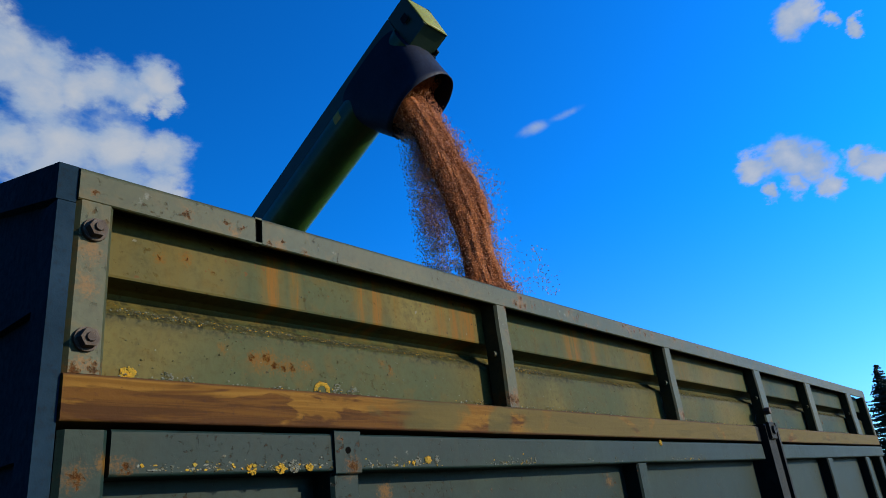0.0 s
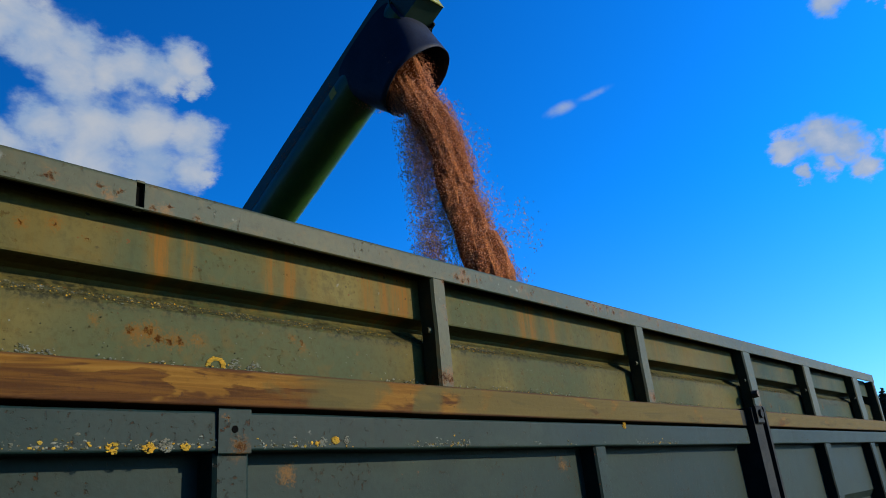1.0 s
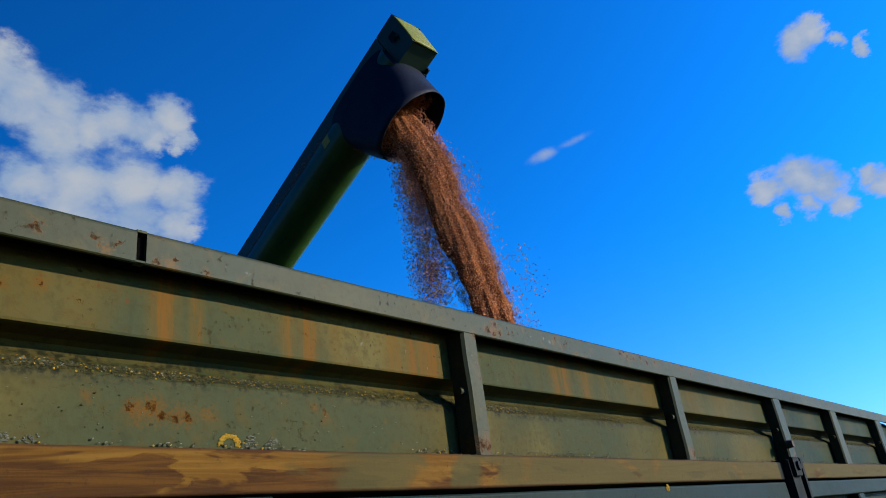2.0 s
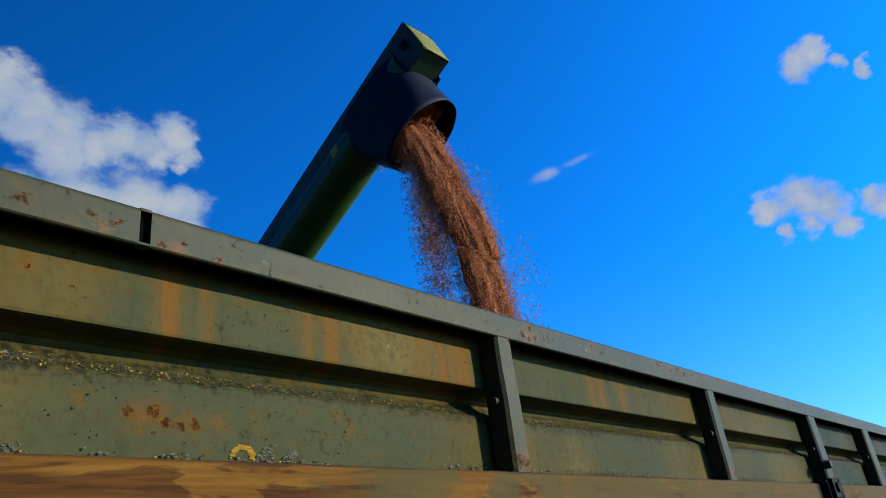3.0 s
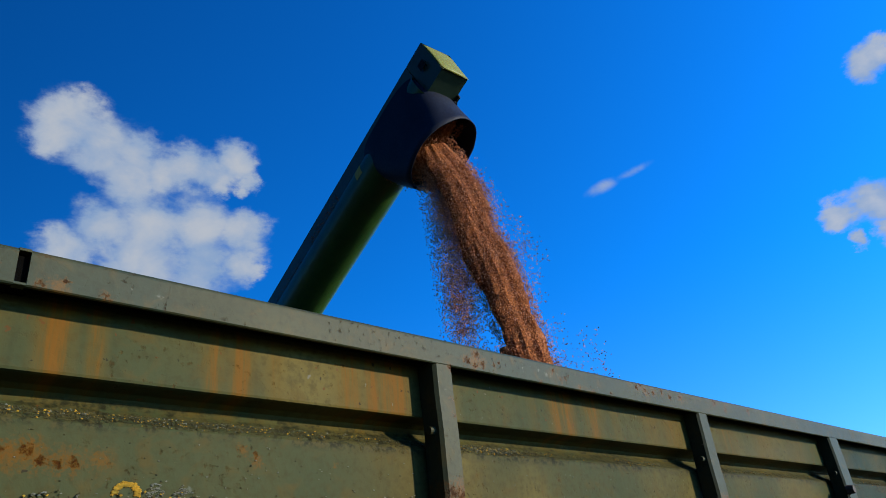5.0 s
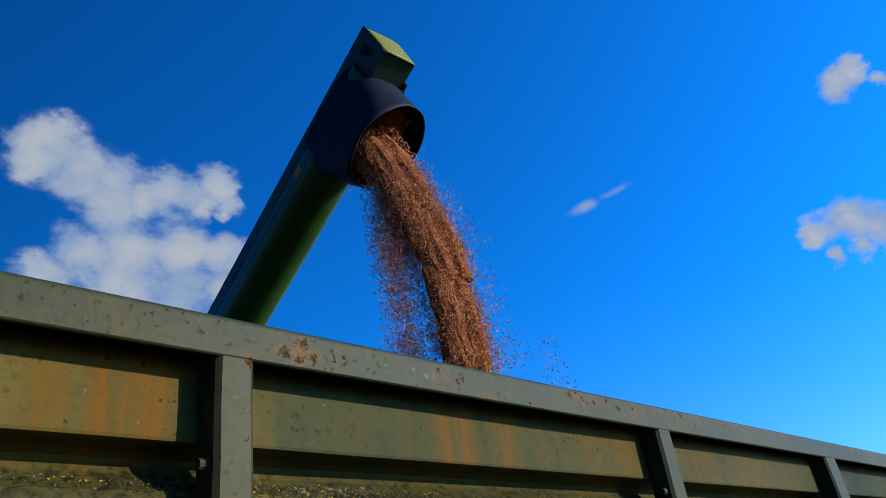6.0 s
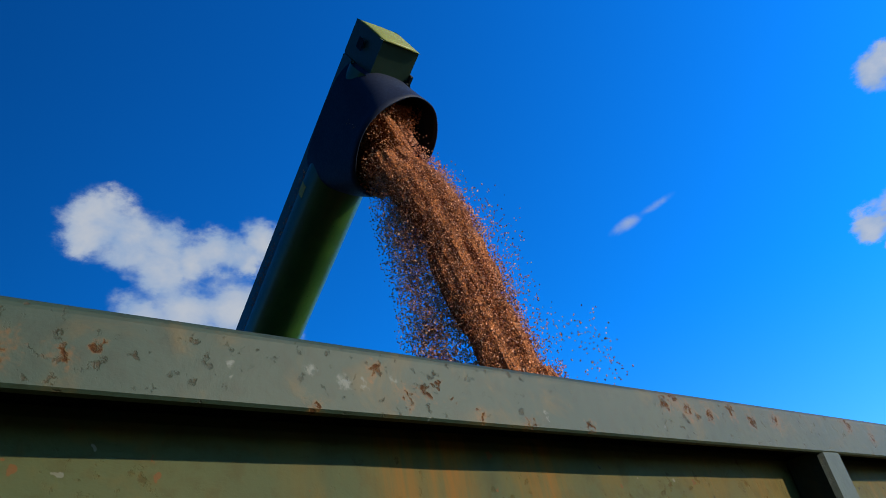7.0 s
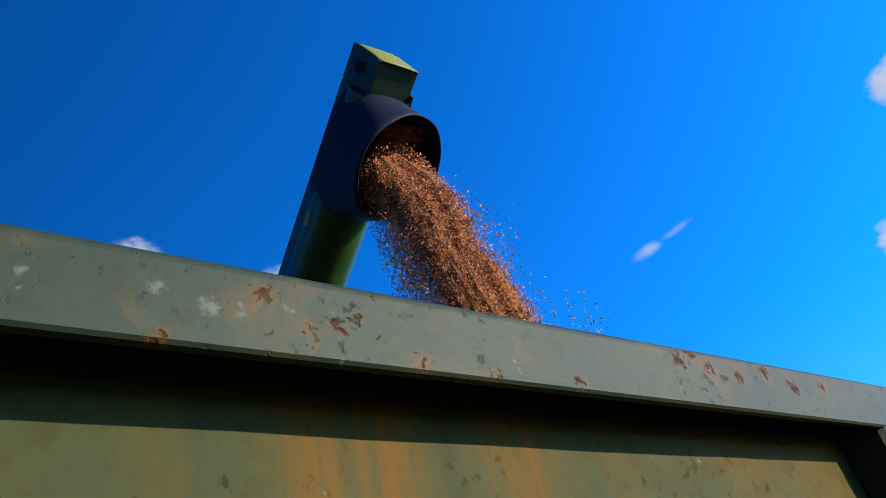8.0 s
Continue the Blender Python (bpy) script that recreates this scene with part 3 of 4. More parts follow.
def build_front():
    """The gabled front board, in the trailer's shade, which its paint colour carries too."""
    def front(name, prof, x0, x1, mat=M_END_SHADE, label=""):
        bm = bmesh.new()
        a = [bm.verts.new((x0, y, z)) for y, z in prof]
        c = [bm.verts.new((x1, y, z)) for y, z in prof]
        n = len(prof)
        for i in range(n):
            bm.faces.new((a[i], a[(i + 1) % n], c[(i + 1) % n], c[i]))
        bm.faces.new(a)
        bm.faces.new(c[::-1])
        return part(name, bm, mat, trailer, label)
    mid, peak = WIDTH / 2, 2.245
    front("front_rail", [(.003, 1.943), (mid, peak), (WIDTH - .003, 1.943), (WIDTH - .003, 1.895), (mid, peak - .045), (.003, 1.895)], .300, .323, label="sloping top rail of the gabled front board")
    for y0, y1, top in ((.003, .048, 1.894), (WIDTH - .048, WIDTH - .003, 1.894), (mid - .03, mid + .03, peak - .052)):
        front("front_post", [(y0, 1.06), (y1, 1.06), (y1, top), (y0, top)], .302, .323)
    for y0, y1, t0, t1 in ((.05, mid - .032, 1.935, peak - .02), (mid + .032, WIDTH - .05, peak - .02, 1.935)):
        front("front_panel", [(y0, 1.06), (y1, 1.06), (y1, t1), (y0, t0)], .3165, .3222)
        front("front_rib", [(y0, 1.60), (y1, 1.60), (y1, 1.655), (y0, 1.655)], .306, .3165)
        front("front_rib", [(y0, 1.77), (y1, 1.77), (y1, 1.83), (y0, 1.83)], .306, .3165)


def build_rest():
    """Far side, tail, floor, chassis and wheels."""
    def block(name, x0, x1, y0, y1, z0, z1, mat, parent=trailer, bevel=.006):
        bm = bmesh.new()
        add_box(bm, x0, x1, y0, y1, z0, z1, bevel)
        return part(name, bm, mat, parent)
    block("far_side", X0, X1, WIDTH - .088, WIDTH, 1.06, 1.94, M_LOW)
    block("tailboard", X1 - .03, X1, .090, WIDTH - .090, 1.06, 1.94, M_LOW)
    block("floor_plate", X0, X1, .02, WIDTH - .02, 1.00, 1.048, M_DARK)
    for y in (.55, WIDTH - .65):
        block("chassis_beam", X0 + .05, X1 - .05, y, y + .1, .82, .998, M_DARK)
    for x in (1.1, 3.9):
        block("axle", x - .05, x + .05, .25, WIDTH - .25, .40, .50, M_DARK)
        block("axle_stand", x - .09, x + .09, .56, WIDTH - .56, .50, .819, M_DARK)
        for y in (.12, WIDTH - .36):
            bm = bmesh.new()
            seg, rings = 36, []
            for r, h in ((.24, .02), (.40, 0), (.44, .03), (.45, .09), (.45, .15), (.44, .21), (.40, .24), (.24, .22)):
                rings.append([bm.verts.new((x + r * math.cos(2 * math.pi * i / seg), y + h, .45 + r * math.sin(2 * math.pi * i / seg))) for i in range(seg)])
            for a, c in zip(rings, rings[1:]):
                for i in range(seg):
                    bm.faces.new((a[i], a[(i + 1) % seg], c[(i + 1) % seg], c[i]))
            wheel = part("wheel", bm, M_RUBBER, trailer)
            bm = bmesh.new()
            cylinder(bm, (x, y + .04, .45), (0, 1, 0), .245, .245, .16, 30)
            cylinder(bm, (x, y + .0, .45), (0, 1, 0), .07, .07, .24, 16)
            part("rim", bm, M_DARK, wheel)


build_trailer()

# ---- the unloading auger ----
AX = Vector((-.0706, -.9136, .4004)).normalized()
AL = Vector((-.9975, .0620, -.0343)).normalized()
AW = AL.cross(AX).normalized()
AUGER = Matrix(((AL.x, AX.x, AW.x, 2.842), (AL.y, AX.y, AW.y, 2.031), (AL.z, AX.z, AW.z, 4.016), (0, 0, 0, 1))) @ Matrix.Scale(1.035, 4)
# local axes: x to the auger's side, y along it to the mouth, z square to it and up
RIM, RIM_N, RIM_R, TUBE_R = Vector((-.018, .413, -.377)), Vector((-.331, .08, -.94)).normalized(), .235, .148


def build_auger():
    au = thing("unloading_auger", AUGER, "dark green combine unloading auger with a black rubber spout", "grain auger")
    bm = bmesh.new()
    cylinder(bm, (0, -3.9, 0), (0, 1, 0), TUBE_R, TUBE_R, 4.5, 48, False)
    part("tube", bm, M_GREEN, au, "", True)
    bm = bmesh.new()
    def local_box(l0, l1, a0, a1, w0, w1, b=.006):
        add_box(bm, l0, l1, a0, a1, w0, w1, b)
    local_box(-.10, .120, -3.9, .60, .075, .198)
    part("channel", bm, M_CHANNEL, au, "grey-green box channel along the tube")
    bm = bmesh.new()
    local_box(-.092, .120, .602, .765, -.083, .198, .004)
    for v in bm.verts:                                  # the near side leans in below
        if v.co.x > .1 and v.co.z < 0:
            v.co.x -= .026
    # The box keeps the darker channel enamel, which deepens its shaded underside.
    head = part("end_box", bm, M_CHANNEL, au)
    bm = bmesh.new()
    bulge = [[bm.verts.new((-.098 + (.222 - .026 * (1 - j / 8)) * i / 8, .766 + .014 * (1 - abs(i / 4 - 1) ** 2.4) * (1 - abs(j / 4 - 1) ** 2.4), -.087 + .289 * j / 8)) for j in range(9)] for i in range(9)]
    for i in range(8):
        for j in range(8):
            bm.faces.new((bulge[i][j], bulge[i + 1][j], bulge[i + 1][j + 1], bulge[i][j + 1]))
    edge = [r[0] for r in bulge] + bulge[-1][1:] + [r[-1] for r in bulge[-2::-1]] + bulge[0][-2:0:-1]
    bm.faces.new(edge[::-1])
    part("end_cap", bm, M_CAP_SUNLIT, head, "olive-green end plate with sunlight in its colour", True)
    # A thin dark plate on the face paints in the square hole's shade.
    bm = bmesh.new()
    local_box(.1205, .123, .665, .715, .035, .095, .0008)
    part("opening_shade", bm, M_DARK, head, "small square plate painted as a hole's dark inside")
    bm = bmesh.new()
    local_box(-.105, -.093, .60, .66, -.10, -.05, .003)
    cylinder(bm, (-.09, .615, -.075), (0, 0, -1), .012, .012, .04, 8)
    part("hinge", bm, M_DARK, head)
    bm = bmesh.new()
    ring = [[bm.verts.new(((TUBE_R + .0015) * math.cos(t), y, (TUBE_R + .0015) * math.sin(t))) for t in np.linspace(radians(-8), radians(24), 6)] for y in (-.085, -.02)]
    for i in range(5):
        bm.faces.new((ring[0][i], ring[0][i + 1], ring[1][i + 1], ring[1][i]))
    part("decal", bm, M_YELLOW, au, "worn yellow sticker")
    # the rubber spout, wrapped round the tube and hanging open
    bm = bmesh.new()
    seg = 64
    e1 = (Vector((1, 0, 0)) - RIM_N * RIM_N.x).normalized()
    e2 = RIM_N.cross(e1)
    if e2.y < 0:
        e2 = -e2
    def ring_at(k, grow):
        out = []
        for i in range(seg):
            t = 2 * math.pi * i / seg
            c, s = math.cos(t), math.sin(t)
            p = 3.4                                     # a rounded rectangle at the tube, a circle at the mouth
            q = (abs(c) ** p + abs(s) ** p) ** (-1 / p)
            base = Vector(((.160 + grow) * q * c, .305 + (.318 + grow) * q * s, .10))
            end = RIM + e1 * ((RIM_R + grow) * c) + e2 * ((RIM_R + grow) * s)
            side = Vector(((.172 + grow) * q * c, .31 + (.315 + grow) * q * s, -.10))
            v = base * (1 - k) ** 2 + side * (2 * k * (1 - k)) + end * k ** 2
            wave = .006 * noise.noise((c * 1.7, s * 1.7, k * 2.0)) * k
            out.append(bm.verts.new(v + Vector((wave * c, wave * s, 0))))
        return out
    outer = [ring_at(k, 0.0) for k in np.linspace(0, 1, 15)]
    inner = [ring_at(k, -.006) for k in np.linspace(1, 0, 15)]
    rings = outer + inner
    for a, c in zip(rings, rings[1:]):
        for i in range(seg):
            bm.faces.new((a[i], a[(i + 1) % seg], c[(i + 1) % seg], c[i]))
    spout = part("spout", bm, M_RUBBER, au, "black rubber spout hanging open", True)
    for i in range(7):                                  # ragged tags on the lower lip
        t = radians(-128 + i * 12)
        p0 = RIM + e1 * (RIM_R * math.cos(t)) + e2 * (RIM_R * math.sin(t))
        bm = bmesh.new()
        cylinder(bm, p0 - RIM_N * .01, RIM_N, .010, .004, .022 + .012 * (i % 2), 6)
        part("lip_tag", bm, M_RUBBER, spout)
    # the upright of the auger, behind the trailer
    bm = bmesh.new()
    foot = AUGER @ Vector((0, -3.9, 0))
    down = AUGER.inverted().to_3x3() @ Vector((0, 0, -1))
    cylinder(bm, (0, -3.9, 0), down, .19, .19, foot.z / 1.035, 32)
    part("upright", bm, M_GREEN, au, "", True)
    return au


build_auger()

# ---- lichen and moss on the boards ----


def crust(name, spots, mat, label):
    """Many small flattened lumps: spots of (x, y, z, radius)."""
    verts, faces = [], []
    bm = bmesh.new()
    bmesh.ops.create_icosphere(bm, subdivisions=1, radius=1.0)
    base = [v.co.copy() for v in bm.verts]
    tris = [[v.index for v in f.verts] for f in bm.faces]
    bm.free()
    for x, y, z, r in spots:
        x, y, z = bow(x, y, z)
        k = len(verts)
        sx, sy, sz = r * random.uniform(.7, 1.5), r * random.uniform(.35, .6), r * random.uniform(.5, 1.0)
        for c in base:
            j = random.uniform(.5, 1.4)
            verts.append((x + c.x * sx * j, y + c.y * sy * j, z + c.z * sz * j))
        faces += [[k + i for i in t] for t in tris]
    mesh = bpy.data.meshes.new(name)
    mesh.from_pydata(verts, [], faces)
    mesh.materials.append(mat)
    ob = new(name, mesh)
    ob.parent = trailer
    return tagged(ob, label, kind="stuff")


def build_crusts():
    rnd = random.Random(5)
    def thick(x, seed):
        return noise.noise((x * 4.0, seed, 0.3)) + 0.5 * noise.noise((x * 17.0, seed, 1.3))
    moss, grey, yellow = [], [], []
    for a, b in BAYS:
        count = int((b - a) * (7500 if a < 2.0 else 2000))
        for _ in range(count):
            x = rnd.uniform(a + .005, b - .005)
            t = thick(x, 0.0)
            if t < rnd.uniform(-.5, .35):
                continue
            k = min(1, max(0, rnd.gauss(.52, .27)))           # across the ledge
            z, y = 1.800 - .023 * k, .079 - .033 * min(1, k * 1.1)
            pick = rnd.random()
            (moss if pick < .84 else grey if pick < .93 else yellow).append((x, y, z, rnd.uniform(.0005, .0016) * (1.2 if t > .3 else .9)))
        for _ in range(int((b - a) * 1100)):                    # along the foot of the sheet
            x = rnd.uniform(a, b)
            if thick(x, 7.0) > rnd.uniform(-.35, .4):
                pick = rnd.random()
                (moss if pick < .5 else grey if pick < .92 else yellow).append((x, *((.042, STRIP_TOP + .009 + abs(rnd.gauss(0, .004))) if rnd.random() < .6 else (rnd.uniform(.003, .012), STRIP_TOP + .0006)), rnd.uniform(.0006, .0019)))
    for _ in range(1700):                                      # under the lower rail
        x = rnd.uniform(.40, 2.6)
        t = thick(x, 3.0)
        if t > rnd.uniform(-.1, .5):
            pick = rnd.random()
            (grey if pick < .6 else moss if pick < .85 else yellow).append((x, .0, 1.579 + abs(rnd.gauss(0, .006)), rnd.uniform(.0007, .0027)))
    for _ in range(260):                                      # scattered on the lower flat
        x = rnd.uniform(.40, 2.0)
        (moss if rnd.random() < .6 else grey).append((x, .0445, rnd.uniform(1.70, 1.765), rnd.uniform(.0006, .0016)))
    for cx, cz, r, n, arch in ((.728, 1.706, .0135, 300, True), (.418, 1.703, .010, 200, False), (.909, 1.589, .007, 90, False), (.612, 1.580, .008, 60, False), (.567, 1.580, .008, 50, False), (.661, 1.581, .006, 40, False), (1.83, 1.624, .009, 60, False), (.875, 1.585, .005, 20, False)):
        for _ in range(n):
            th = rnd.uniform(-.3, math.pi * 1.05) if arch else rnd.uniform(0, 6.28)
            q = r * (rnd.uniform(.7, 1.15) if arch else math.sqrt(rnd.random()))
            low = cz < 1.65
            yellow.append((cx + q * math.cos(th), -.001 if low else .044, cz + q * .8 * math.sin(th) - (.004 if arch else 0), rnd.uniform(.0008, .0021) * (1 if low else .9)))
    for cx, cz, r, n in ((.634, 1.583, .009, 90), (.886, 1.587, .007, 60), (.932, 1.589, .006, 40), (.76, 1.703, .010, 70), (.79, 1.702, .010, 50), (.47, 1.701, .009, 50), (.50, 1.700, .008, 40)):
        for _ in range(n):
            th, q = rnd.uniform(0, 6.28), r * math.sqrt(rnd.random())
            grey.append((cx + q * math.cos(th), -.001 if cz < 1.65 else .044, cz + q * math.sin(th), rnd.uniform(.0007, .0018)))
    crust("moss", moss, M_MOSS, "dark olive moss grown on the ledges")
    crust("grey_lichen", grey, M_LICHEN, "pale grey crust lichen on the steel")
    crust("yellow_lichen", yellow, M_LICHEN_Y, "yellow lichen cushions on the steel")


build_crusts()

# ---- the grain in the trailer ----


def build_heap():
    bm = bmesh.new()
    nx, ny = 60, 34
    grid = []
    for i in range(nx + 1):
        row = []
        for j in range(ny + 1):
            x, y = X0 + .08 + (X1 - X0 - .14) * i / nx, .10 + (WIDTH - .20) * j / ny
            r = math.hypot(x - 3.05, y - 1.1)
            z = max(1.30, 1.78 - .30 * r) + .02 * noise.noise((x * 3, y * 3, 0))
            row.append(bm.verts.new((x, y, z)))
        grid.append(row)
    for i in range(nx):
        for j in range(ny):
            bm.faces.new((grid[i][j], grid[i + 1][j], grid[i + 1][j + 1], grid[i][j + 1]))
    rim = [g[0] for g in grid] + grid[-1][1:] + [g[-1] for g in grid[-2::-1]] + grid[0][-2:0:-1]
    low = [bm.verts.new((v.co.x, v.co.y, 1.049)) for v in rim]
    for i in range(len(rim)):
        j = (i + 1) % len(rim)
        bm.faces.new((rim[i], low[i], low[j], rim[j]))
    bm.faces.new(low)
    return tagged(part("grain_heap", bm, M_GRAIN), "heap of brown wheat grain lying in the trailer", "grain", kind="stuff")


build_heap()

# ---- the pouring grain ----
PULSE = 0.214                       # seconds from one auger flight to the next
STEP = PULSE / 5
START, SPEED = Vector((2.832, 1.473, 3.678)), Vector((.70, -.53, -1.98))
GRAVITY = Vector((0, 0, -9.81))


def grain_mesh(name, centres, rng, size=.0070, core=None):
    """Kernels as small four-sided wedges at the centres, and a solid core of packed grain."""
    n = len(centres)
    axis = rng.normal(size=(n, 3))
    axis /= np.linalg.norm(axis, axis=1)[:, None]
    side = np.cross(axis, rng.normal(size=(n, 3)))
    side /= np.linalg.norm(side, axis=1)[:, None]
    third = np.cross(axis, side)
    s = size * rng.uniform(.75, 1.2, size=(n, 1))
    verts = np.stack([centres + (axis * .5 + side * .40) * s, centres + (axis * .5 - side * .40) * s, centres - (axis * .5 - third * .40) * s, centres - (axis * .5 + third * .40) * s], 1).reshape(-1, 3)
    tri = np.array([[0, 1, 2], [0, 3, 1], [0, 2, 3], [1, 3, 2]])
    faces = (np.arange(n)[:, None, None] * 4 + tri[None]).reshape(-1, 3).tolist()
    verts = verts.tolist()
    if core:
        k = len(verts)
        cv, cf = core
        verts += cv
        faces += [[i + k for i in f] for f in cf]
    mesh = bpy.data.meshes.new(name)
    mesh.from_pydata(verts, [], faces)
    mesh.materials.append(M_GRAIN)
    mesh.materials.append(M_PACKED)
    if core:
        mesh.polygons.foreach_set("material_index", np.where(np.arange(len(faces)) < 4 * n, 0, 1))
    return mesh


def outline(t, full):
    """The gush's folded outline at angle t."""
    fold = 1 + .16 * math.sin(2 * t + .6) + .13 * math.sin(3 * t + 2.2) + .07 * math.sin(7 * t + .4)
    return (.110 + .012 * full) * fold


def gush_mesh(k, full):
    rng = np.random.default_rng(40 + k)
    length = .40
    rings, seg, cv, cf = 10, 28, [], []
    for i in range(rings + 1):
        z = -length / 2 + length * i / rings
        taper = .80 + .20 * max(0, 1 - abs(2 * i / rings - 1) ** 2.5)
        for j in range(seg):
            t = 2 * math.pi * j / seg
            r = outline(t, full) * taper * .70 * (1 + .14 * noise.noise((math.cos(t) * 3, math.sin(t) * 3, z * 12 + k)))
            cv.append((r * 1.12 * math.cos(t), r * .95 * math.sin(t), z))
    for i in range(rings):
        for j in range(seg):
            cf.append([i * seg + j, i * seg + (j + 1) % seg, (i + 1) * seg + (j + 1) % seg, (i + 1) * seg + j])
    cf += [list(range(seg))[::-1], list(range(rings * seg, rings * seg + seg))]
    n = 2200
    t, z = rng.uniform(0, 2 * math.pi, n), rng.uniform(-.52, .52, n) * length
    out = np.where(rng.random(n) < .74, rng.normal(.98, .09, n), 1.0 + np.abs(rng.normal(0, .32, n)))
    r = np.array([outline(a, full) for a in t]) * out
    ripple = 1 + .10 * np.sin(z * 21 + k) * np.cos(t + k)
    r = r * ripple
    r = np.where(r > .125, rng.uniform(.09, .125, n), r)
    centres = np.stack([r * 1.12 * np.cos(t), r * .95 * np.sin(t), z], 1)
    return grain_mesh("grain_gush", centres, rng, core=(cv, cf))


def loose_mesh(name, k, n, wide, length, thin=1.0):
    rng = np.random.default_rng(90 + k)
    x, y = rng.normal(0, wide, n), rng.normal(0, wide * thin, n)
    x, y = np.where(np.abs(x) > .128, rng.normal(0, .04, n), x), np.where(np.abs(y) > .07, rng.normal(0, .025, n), y)
    return grain_mesh(name, np.stack([x, y, rng.uniform(-.5, .5, n) * length], 1), rng, .0072)


HEAP = Vector((3.05, 1.08, 1.38))
RAISE = AUGER.to_quaternion() @ Euler((radians(-90), 0, 0)).to_quaternion()     # local z along the tube


def fall_rows(release, start, speed, sway, turn):
    """Up the tube, out of the mouth, down in a free fall, and to rest in the heap."""
    tube = [(release - .30, AUGER @ Vector((0, -1.4, 0))), (release - .12, AUGER @ Vector((0, .05, 0))), (release - .05, AUGER @ Vector((-.035, .36, -.16)))]
    rows = []
    out = speed.to_track_quat("-Z", "Y") @ Euler((0, 0, radians(turn))).to_quaternion()
    lie = min((RAISE @ Euler((0, 0, radians(a))).to_quaternion() for a in range(0, 360, 30)), key=lambda q: q.rotation_difference(out).angle)
    for (t, p), k in zip(tube, (0.0, 0.0, 0.0)):
        rows.append((t, Matrix.Translation(p) @ lie.slerp(out, k).to_matrix().to_4x4()))
    tau = 0.0
    while True:
        p = start + speed * tau + GRAVITY * (tau * tau / 2) + sway * tau
        if p.z < 1.50 or tau > .8:
            break
        v = speed + GRAVITY * tau + sway
        q = v.to_track_quat("-Z", "Y").to_matrix().to_4x4()
        rows.append((release + tau, Matrix.Translation(p) @ q @ pose(0, 0, 0, 0, 0, turn)))
        tau += 1 / 30
    rows.append((release + tau + .05, Matrix.Translation((p.x, p.y, 1.30)) @ q @ pose(0, 0, 0, 0, 0, turn)))
    return rows


def within_clip(rows):
    """The rows cut to the clip, with the resting places held from its start and to its end."""
    snapped = {}
    for t, m in rows:
        snapped[round(t * FPS)] = m
    keys = sorted(snapped)
    last = 8 * FPS
    out = [(k / FPS, snapped[k]) for k in keys if 0 <= k <= last]
    if not out or out[0][0] > 0:
        before = [k for k in keys if k < 0]
        first = snapped[before[-1]] if before else snapped[keys[0]]
        out.insert(0, (0.0, first))
    if out[-1][0] < 8.0:
        out.append((8.0, out[-1][1]))
    return out


def full_at(t):
    return 0.5 + 0.5 * math.cos(2 * math.pi * (t - 4.965) / PULSE)


GUSHES, VEILS, SPRAYS = [], [], []


def build_stream():
    rnd = random.Random(11)
    meshes = [[gush_mesh(5 * v + k, f) for k, f in enumerate((1.0, .65, .1, .1, .65))] for v in range(2)]
    veils = [loose_mesh("loose_grain", k, 1900, .056, .36, .6) for k in range(4)]
    skirts = [loose_mesh("loose_grain", 10 + k, 520, .060, .36, .7) for k in range(3)]
    sprays = [loose_mesh("grain_spray", 20 + k, 120, .055, .30, .6) for k in range(3)]
    first = -17
    for i in range(first, int(8.1 / STEP) + 1):
        release = 4.965 + (i - round(4.965 / STEP)) * STEP
        phase = (i - round(4.965 / STEP)) % 5
        ob = new("grain_gush", meshes[(i // 5) % 2][phase])
        tagged(ob, "dense gush of brown wheat grain falling from the spout", "grain", "falling grain", "stuff")
        full = full_at(release)
        wob = Vector((.012 * math.sin(5.1 * release) + rnd.gauss(0, .006), .012 * math.sin(6.7 * release + 1) + rnd.gauss(0, .006), 0))
        start = START + Vector((.03, -.02, .02)) * (full - .5)
        speed = SPEED + Vector((.05, -.04, .0)) * (full - .5)
        if i % 2:                                     # every other gush fans out to the inner side
            wob = wob + Vector((-.20, .15, 0)) * .22
        else:
            wob = wob + Vector((.20, -.15, 0)) * .16
        GUSHES.append((ob, fall_rows(release, start, speed, wob, 90 + rnd.uniform(-5, 5))))
        ob = new("loose_grain", veils[(3 * i) % 4])
        tagged(ob, "loose veil of single wheat grains falling beside the gush", "grain", "falling grain", "stuff")
        VEILS.append((ob, fall_rows(release, START + Vector((-.050, .028, -.13)), Vector((.16, -.14, -2.1)), wob * .6, 90 + rnd.uniform(-20, 20))))
        if i % 2 == 1:
            ob = new("loose_grain", skirts[(i // 2) % 3])
            tagged(ob, "loose skirt of wheat grains on the outer side of the gush", "grain", "falling grain", "stuff")
            VEILS.append((ob, fall_rows(release, START + Vector((.05, -.035, .0)), Vector((.86, -.65, -1.55)), wob * .8, 90 + rnd.uniform(-15, 15))))
        if i % 4 == 0:
            ob = new("grain_spray", sprays[(i // 4) % 3])
            tagged(ob, "thin spray of single wheat grains thrown ahead of the gush", "grain", "falling grain", "stuff")
            SPRAYS.append((ob, fall_rows(release, START + Vector((.08, -.05, .03)), Vector((1.12, -.85, -1.25)), wob, rnd.uniform(-25, 25))))


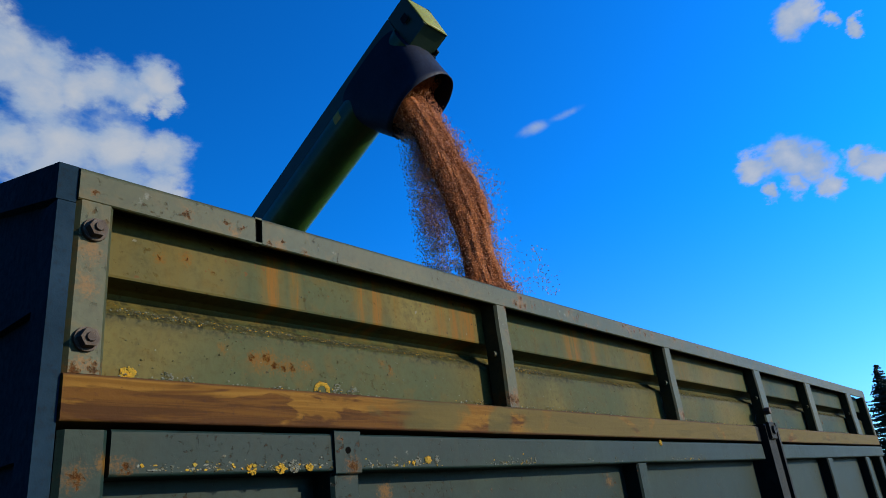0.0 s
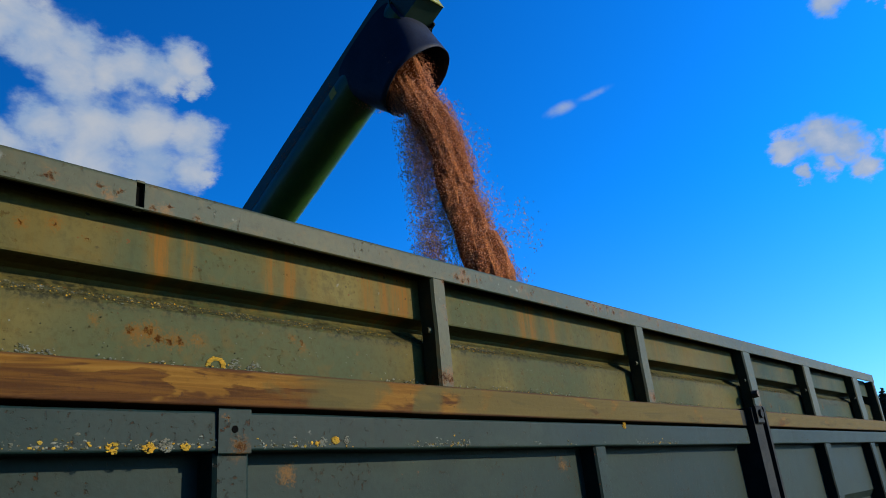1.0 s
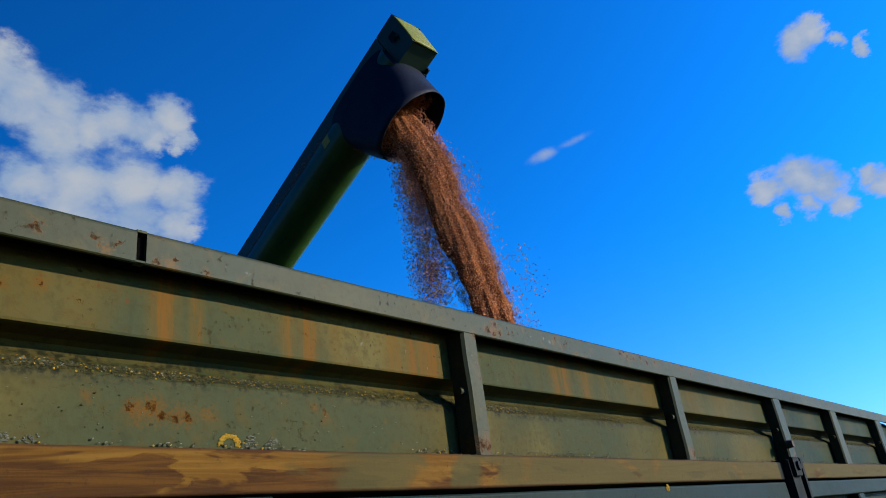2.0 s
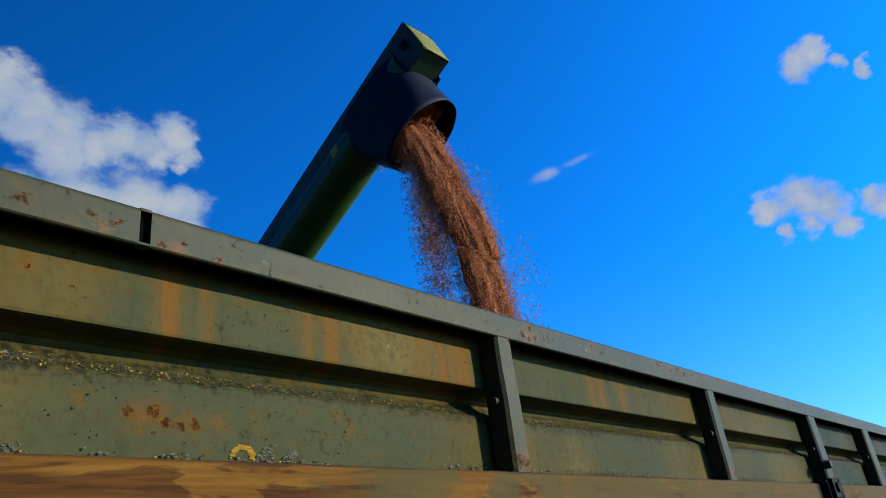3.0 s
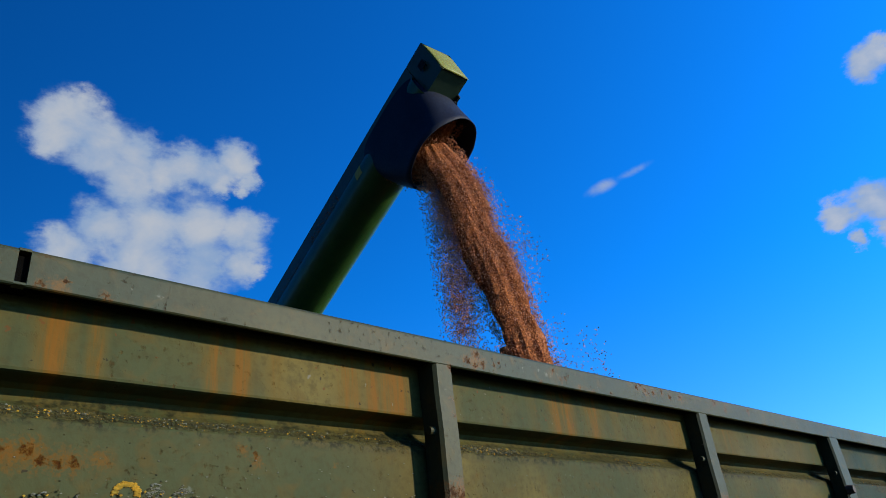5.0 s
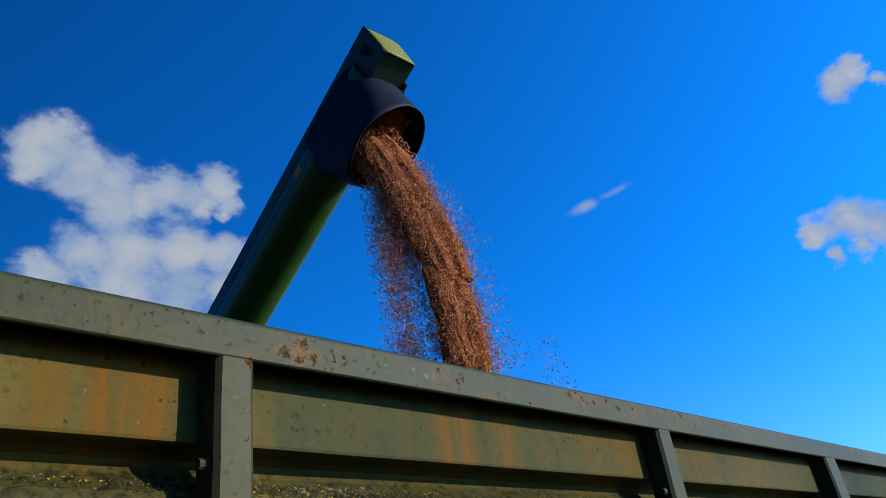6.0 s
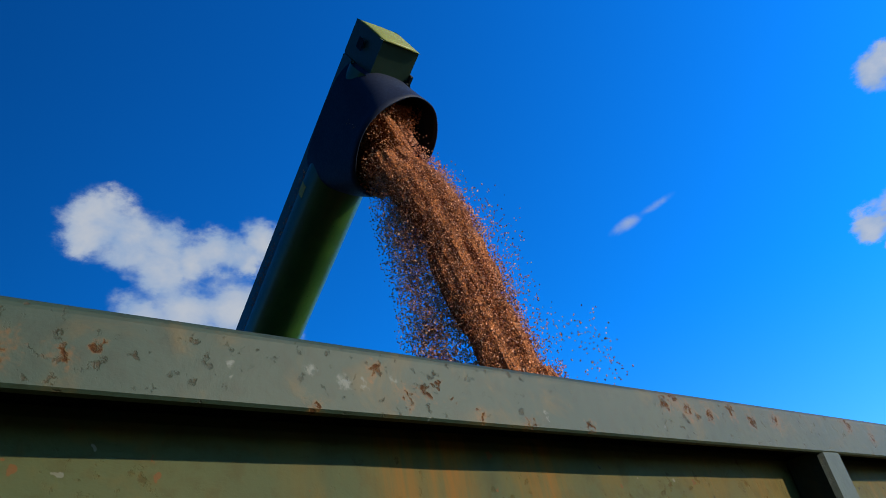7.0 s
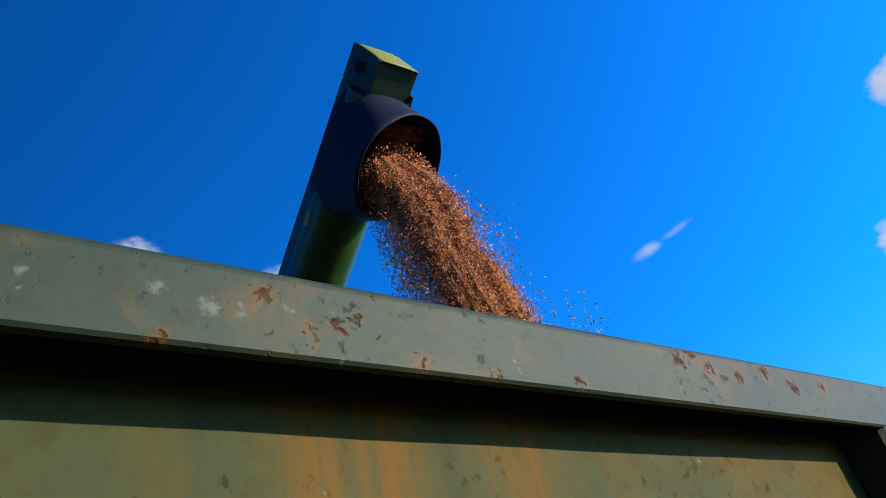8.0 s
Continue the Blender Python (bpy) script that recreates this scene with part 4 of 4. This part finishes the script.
build_stream()

# ---- far spruces ----


def spruce(x, y, height, spread, seed, label):
    tree = thing("spruce_tree", pose(x, y, 0), label, "tree")
    rnd = random.Random(seed)
    bm = bmesh.new()
    cylinder(bm, (0, 0, -.1), (0, 0, 1), height * .022, .02, height, 9)
    part("trunk", bm, M_BARK, tree)
    verts, faces = [], []
    h = .5
    while h < height - .05:
        reach = spread * (1 - h / height) ** .85 * rnd.uniform(.75, 1.1) + .10
        for k in range(rnd.randint(15, 19) if h < height * .9 else 7):
            az = rnd.uniform(0, 6.283)
            out, lift = reach * rnd.uniform(.6, 1.12), rnd.uniform(-.16, .16)
            d = Vector((math.cos(az), math.sin(az), 0))
            side = Vector((-d.y, d.x, 0))
            steps = max(3, int(out / .17))
            for s in range(steps):
                f = (s + .4) / steps
                p = d * (out * f) + Vector((0, 0, h + lift - .28 * out * f + .22 * out * f * f))
                for sg in (-1, 1):
                    ln = (.34 * (1 - f) + .14) * rnd.uniform(.7, 1.3) * min(1, .35 + out * .5)
                    tip = p + (d * .7 + side * sg * rnd.uniform(.5, 1.0)) * ln + Vector((0, 0, -.10 * rnd.random()))
                    wv = Vector((0, 0, .05 + .04 * rnd.random()))
                    n = len(verts)
                    verts += [tuple(p + wv), tuple(p - wv), tuple(tip), tuple((p + tip) / 2 + side * .05 + wv * .6)]
                    faces += [[n, n + 1, n + 2], [n, n + 3, n + 2], [n + 1, n + 2, n + 3]]
        h += rnd.uniform(.13, .24)
    mesh = bpy.data.meshes.new("crown")
    mesh.from_pydata(verts, [], faces)
    mesh.materials.append(M_NEEDLE)
    crown = new("crown", mesh)
    crown.parent = tree
    return tree


spruce(59.5, 7.9, 8.8, 3.3, 3, "tall dark green spruce at the edge of the field")
spruce(57.0, 4.6, 7.4, 3.2, 8, "dark green spruce beside a taller one")
spruce(60.0, 10.4, 6.5, 2.6, 12, "lower dark green spruce beside a taller one")


def motions():
    for group in (GUSHES, VEILS, SPRAYS):
        for ob, rows in group:
            walk(ob, within_clip(rows))


motions()
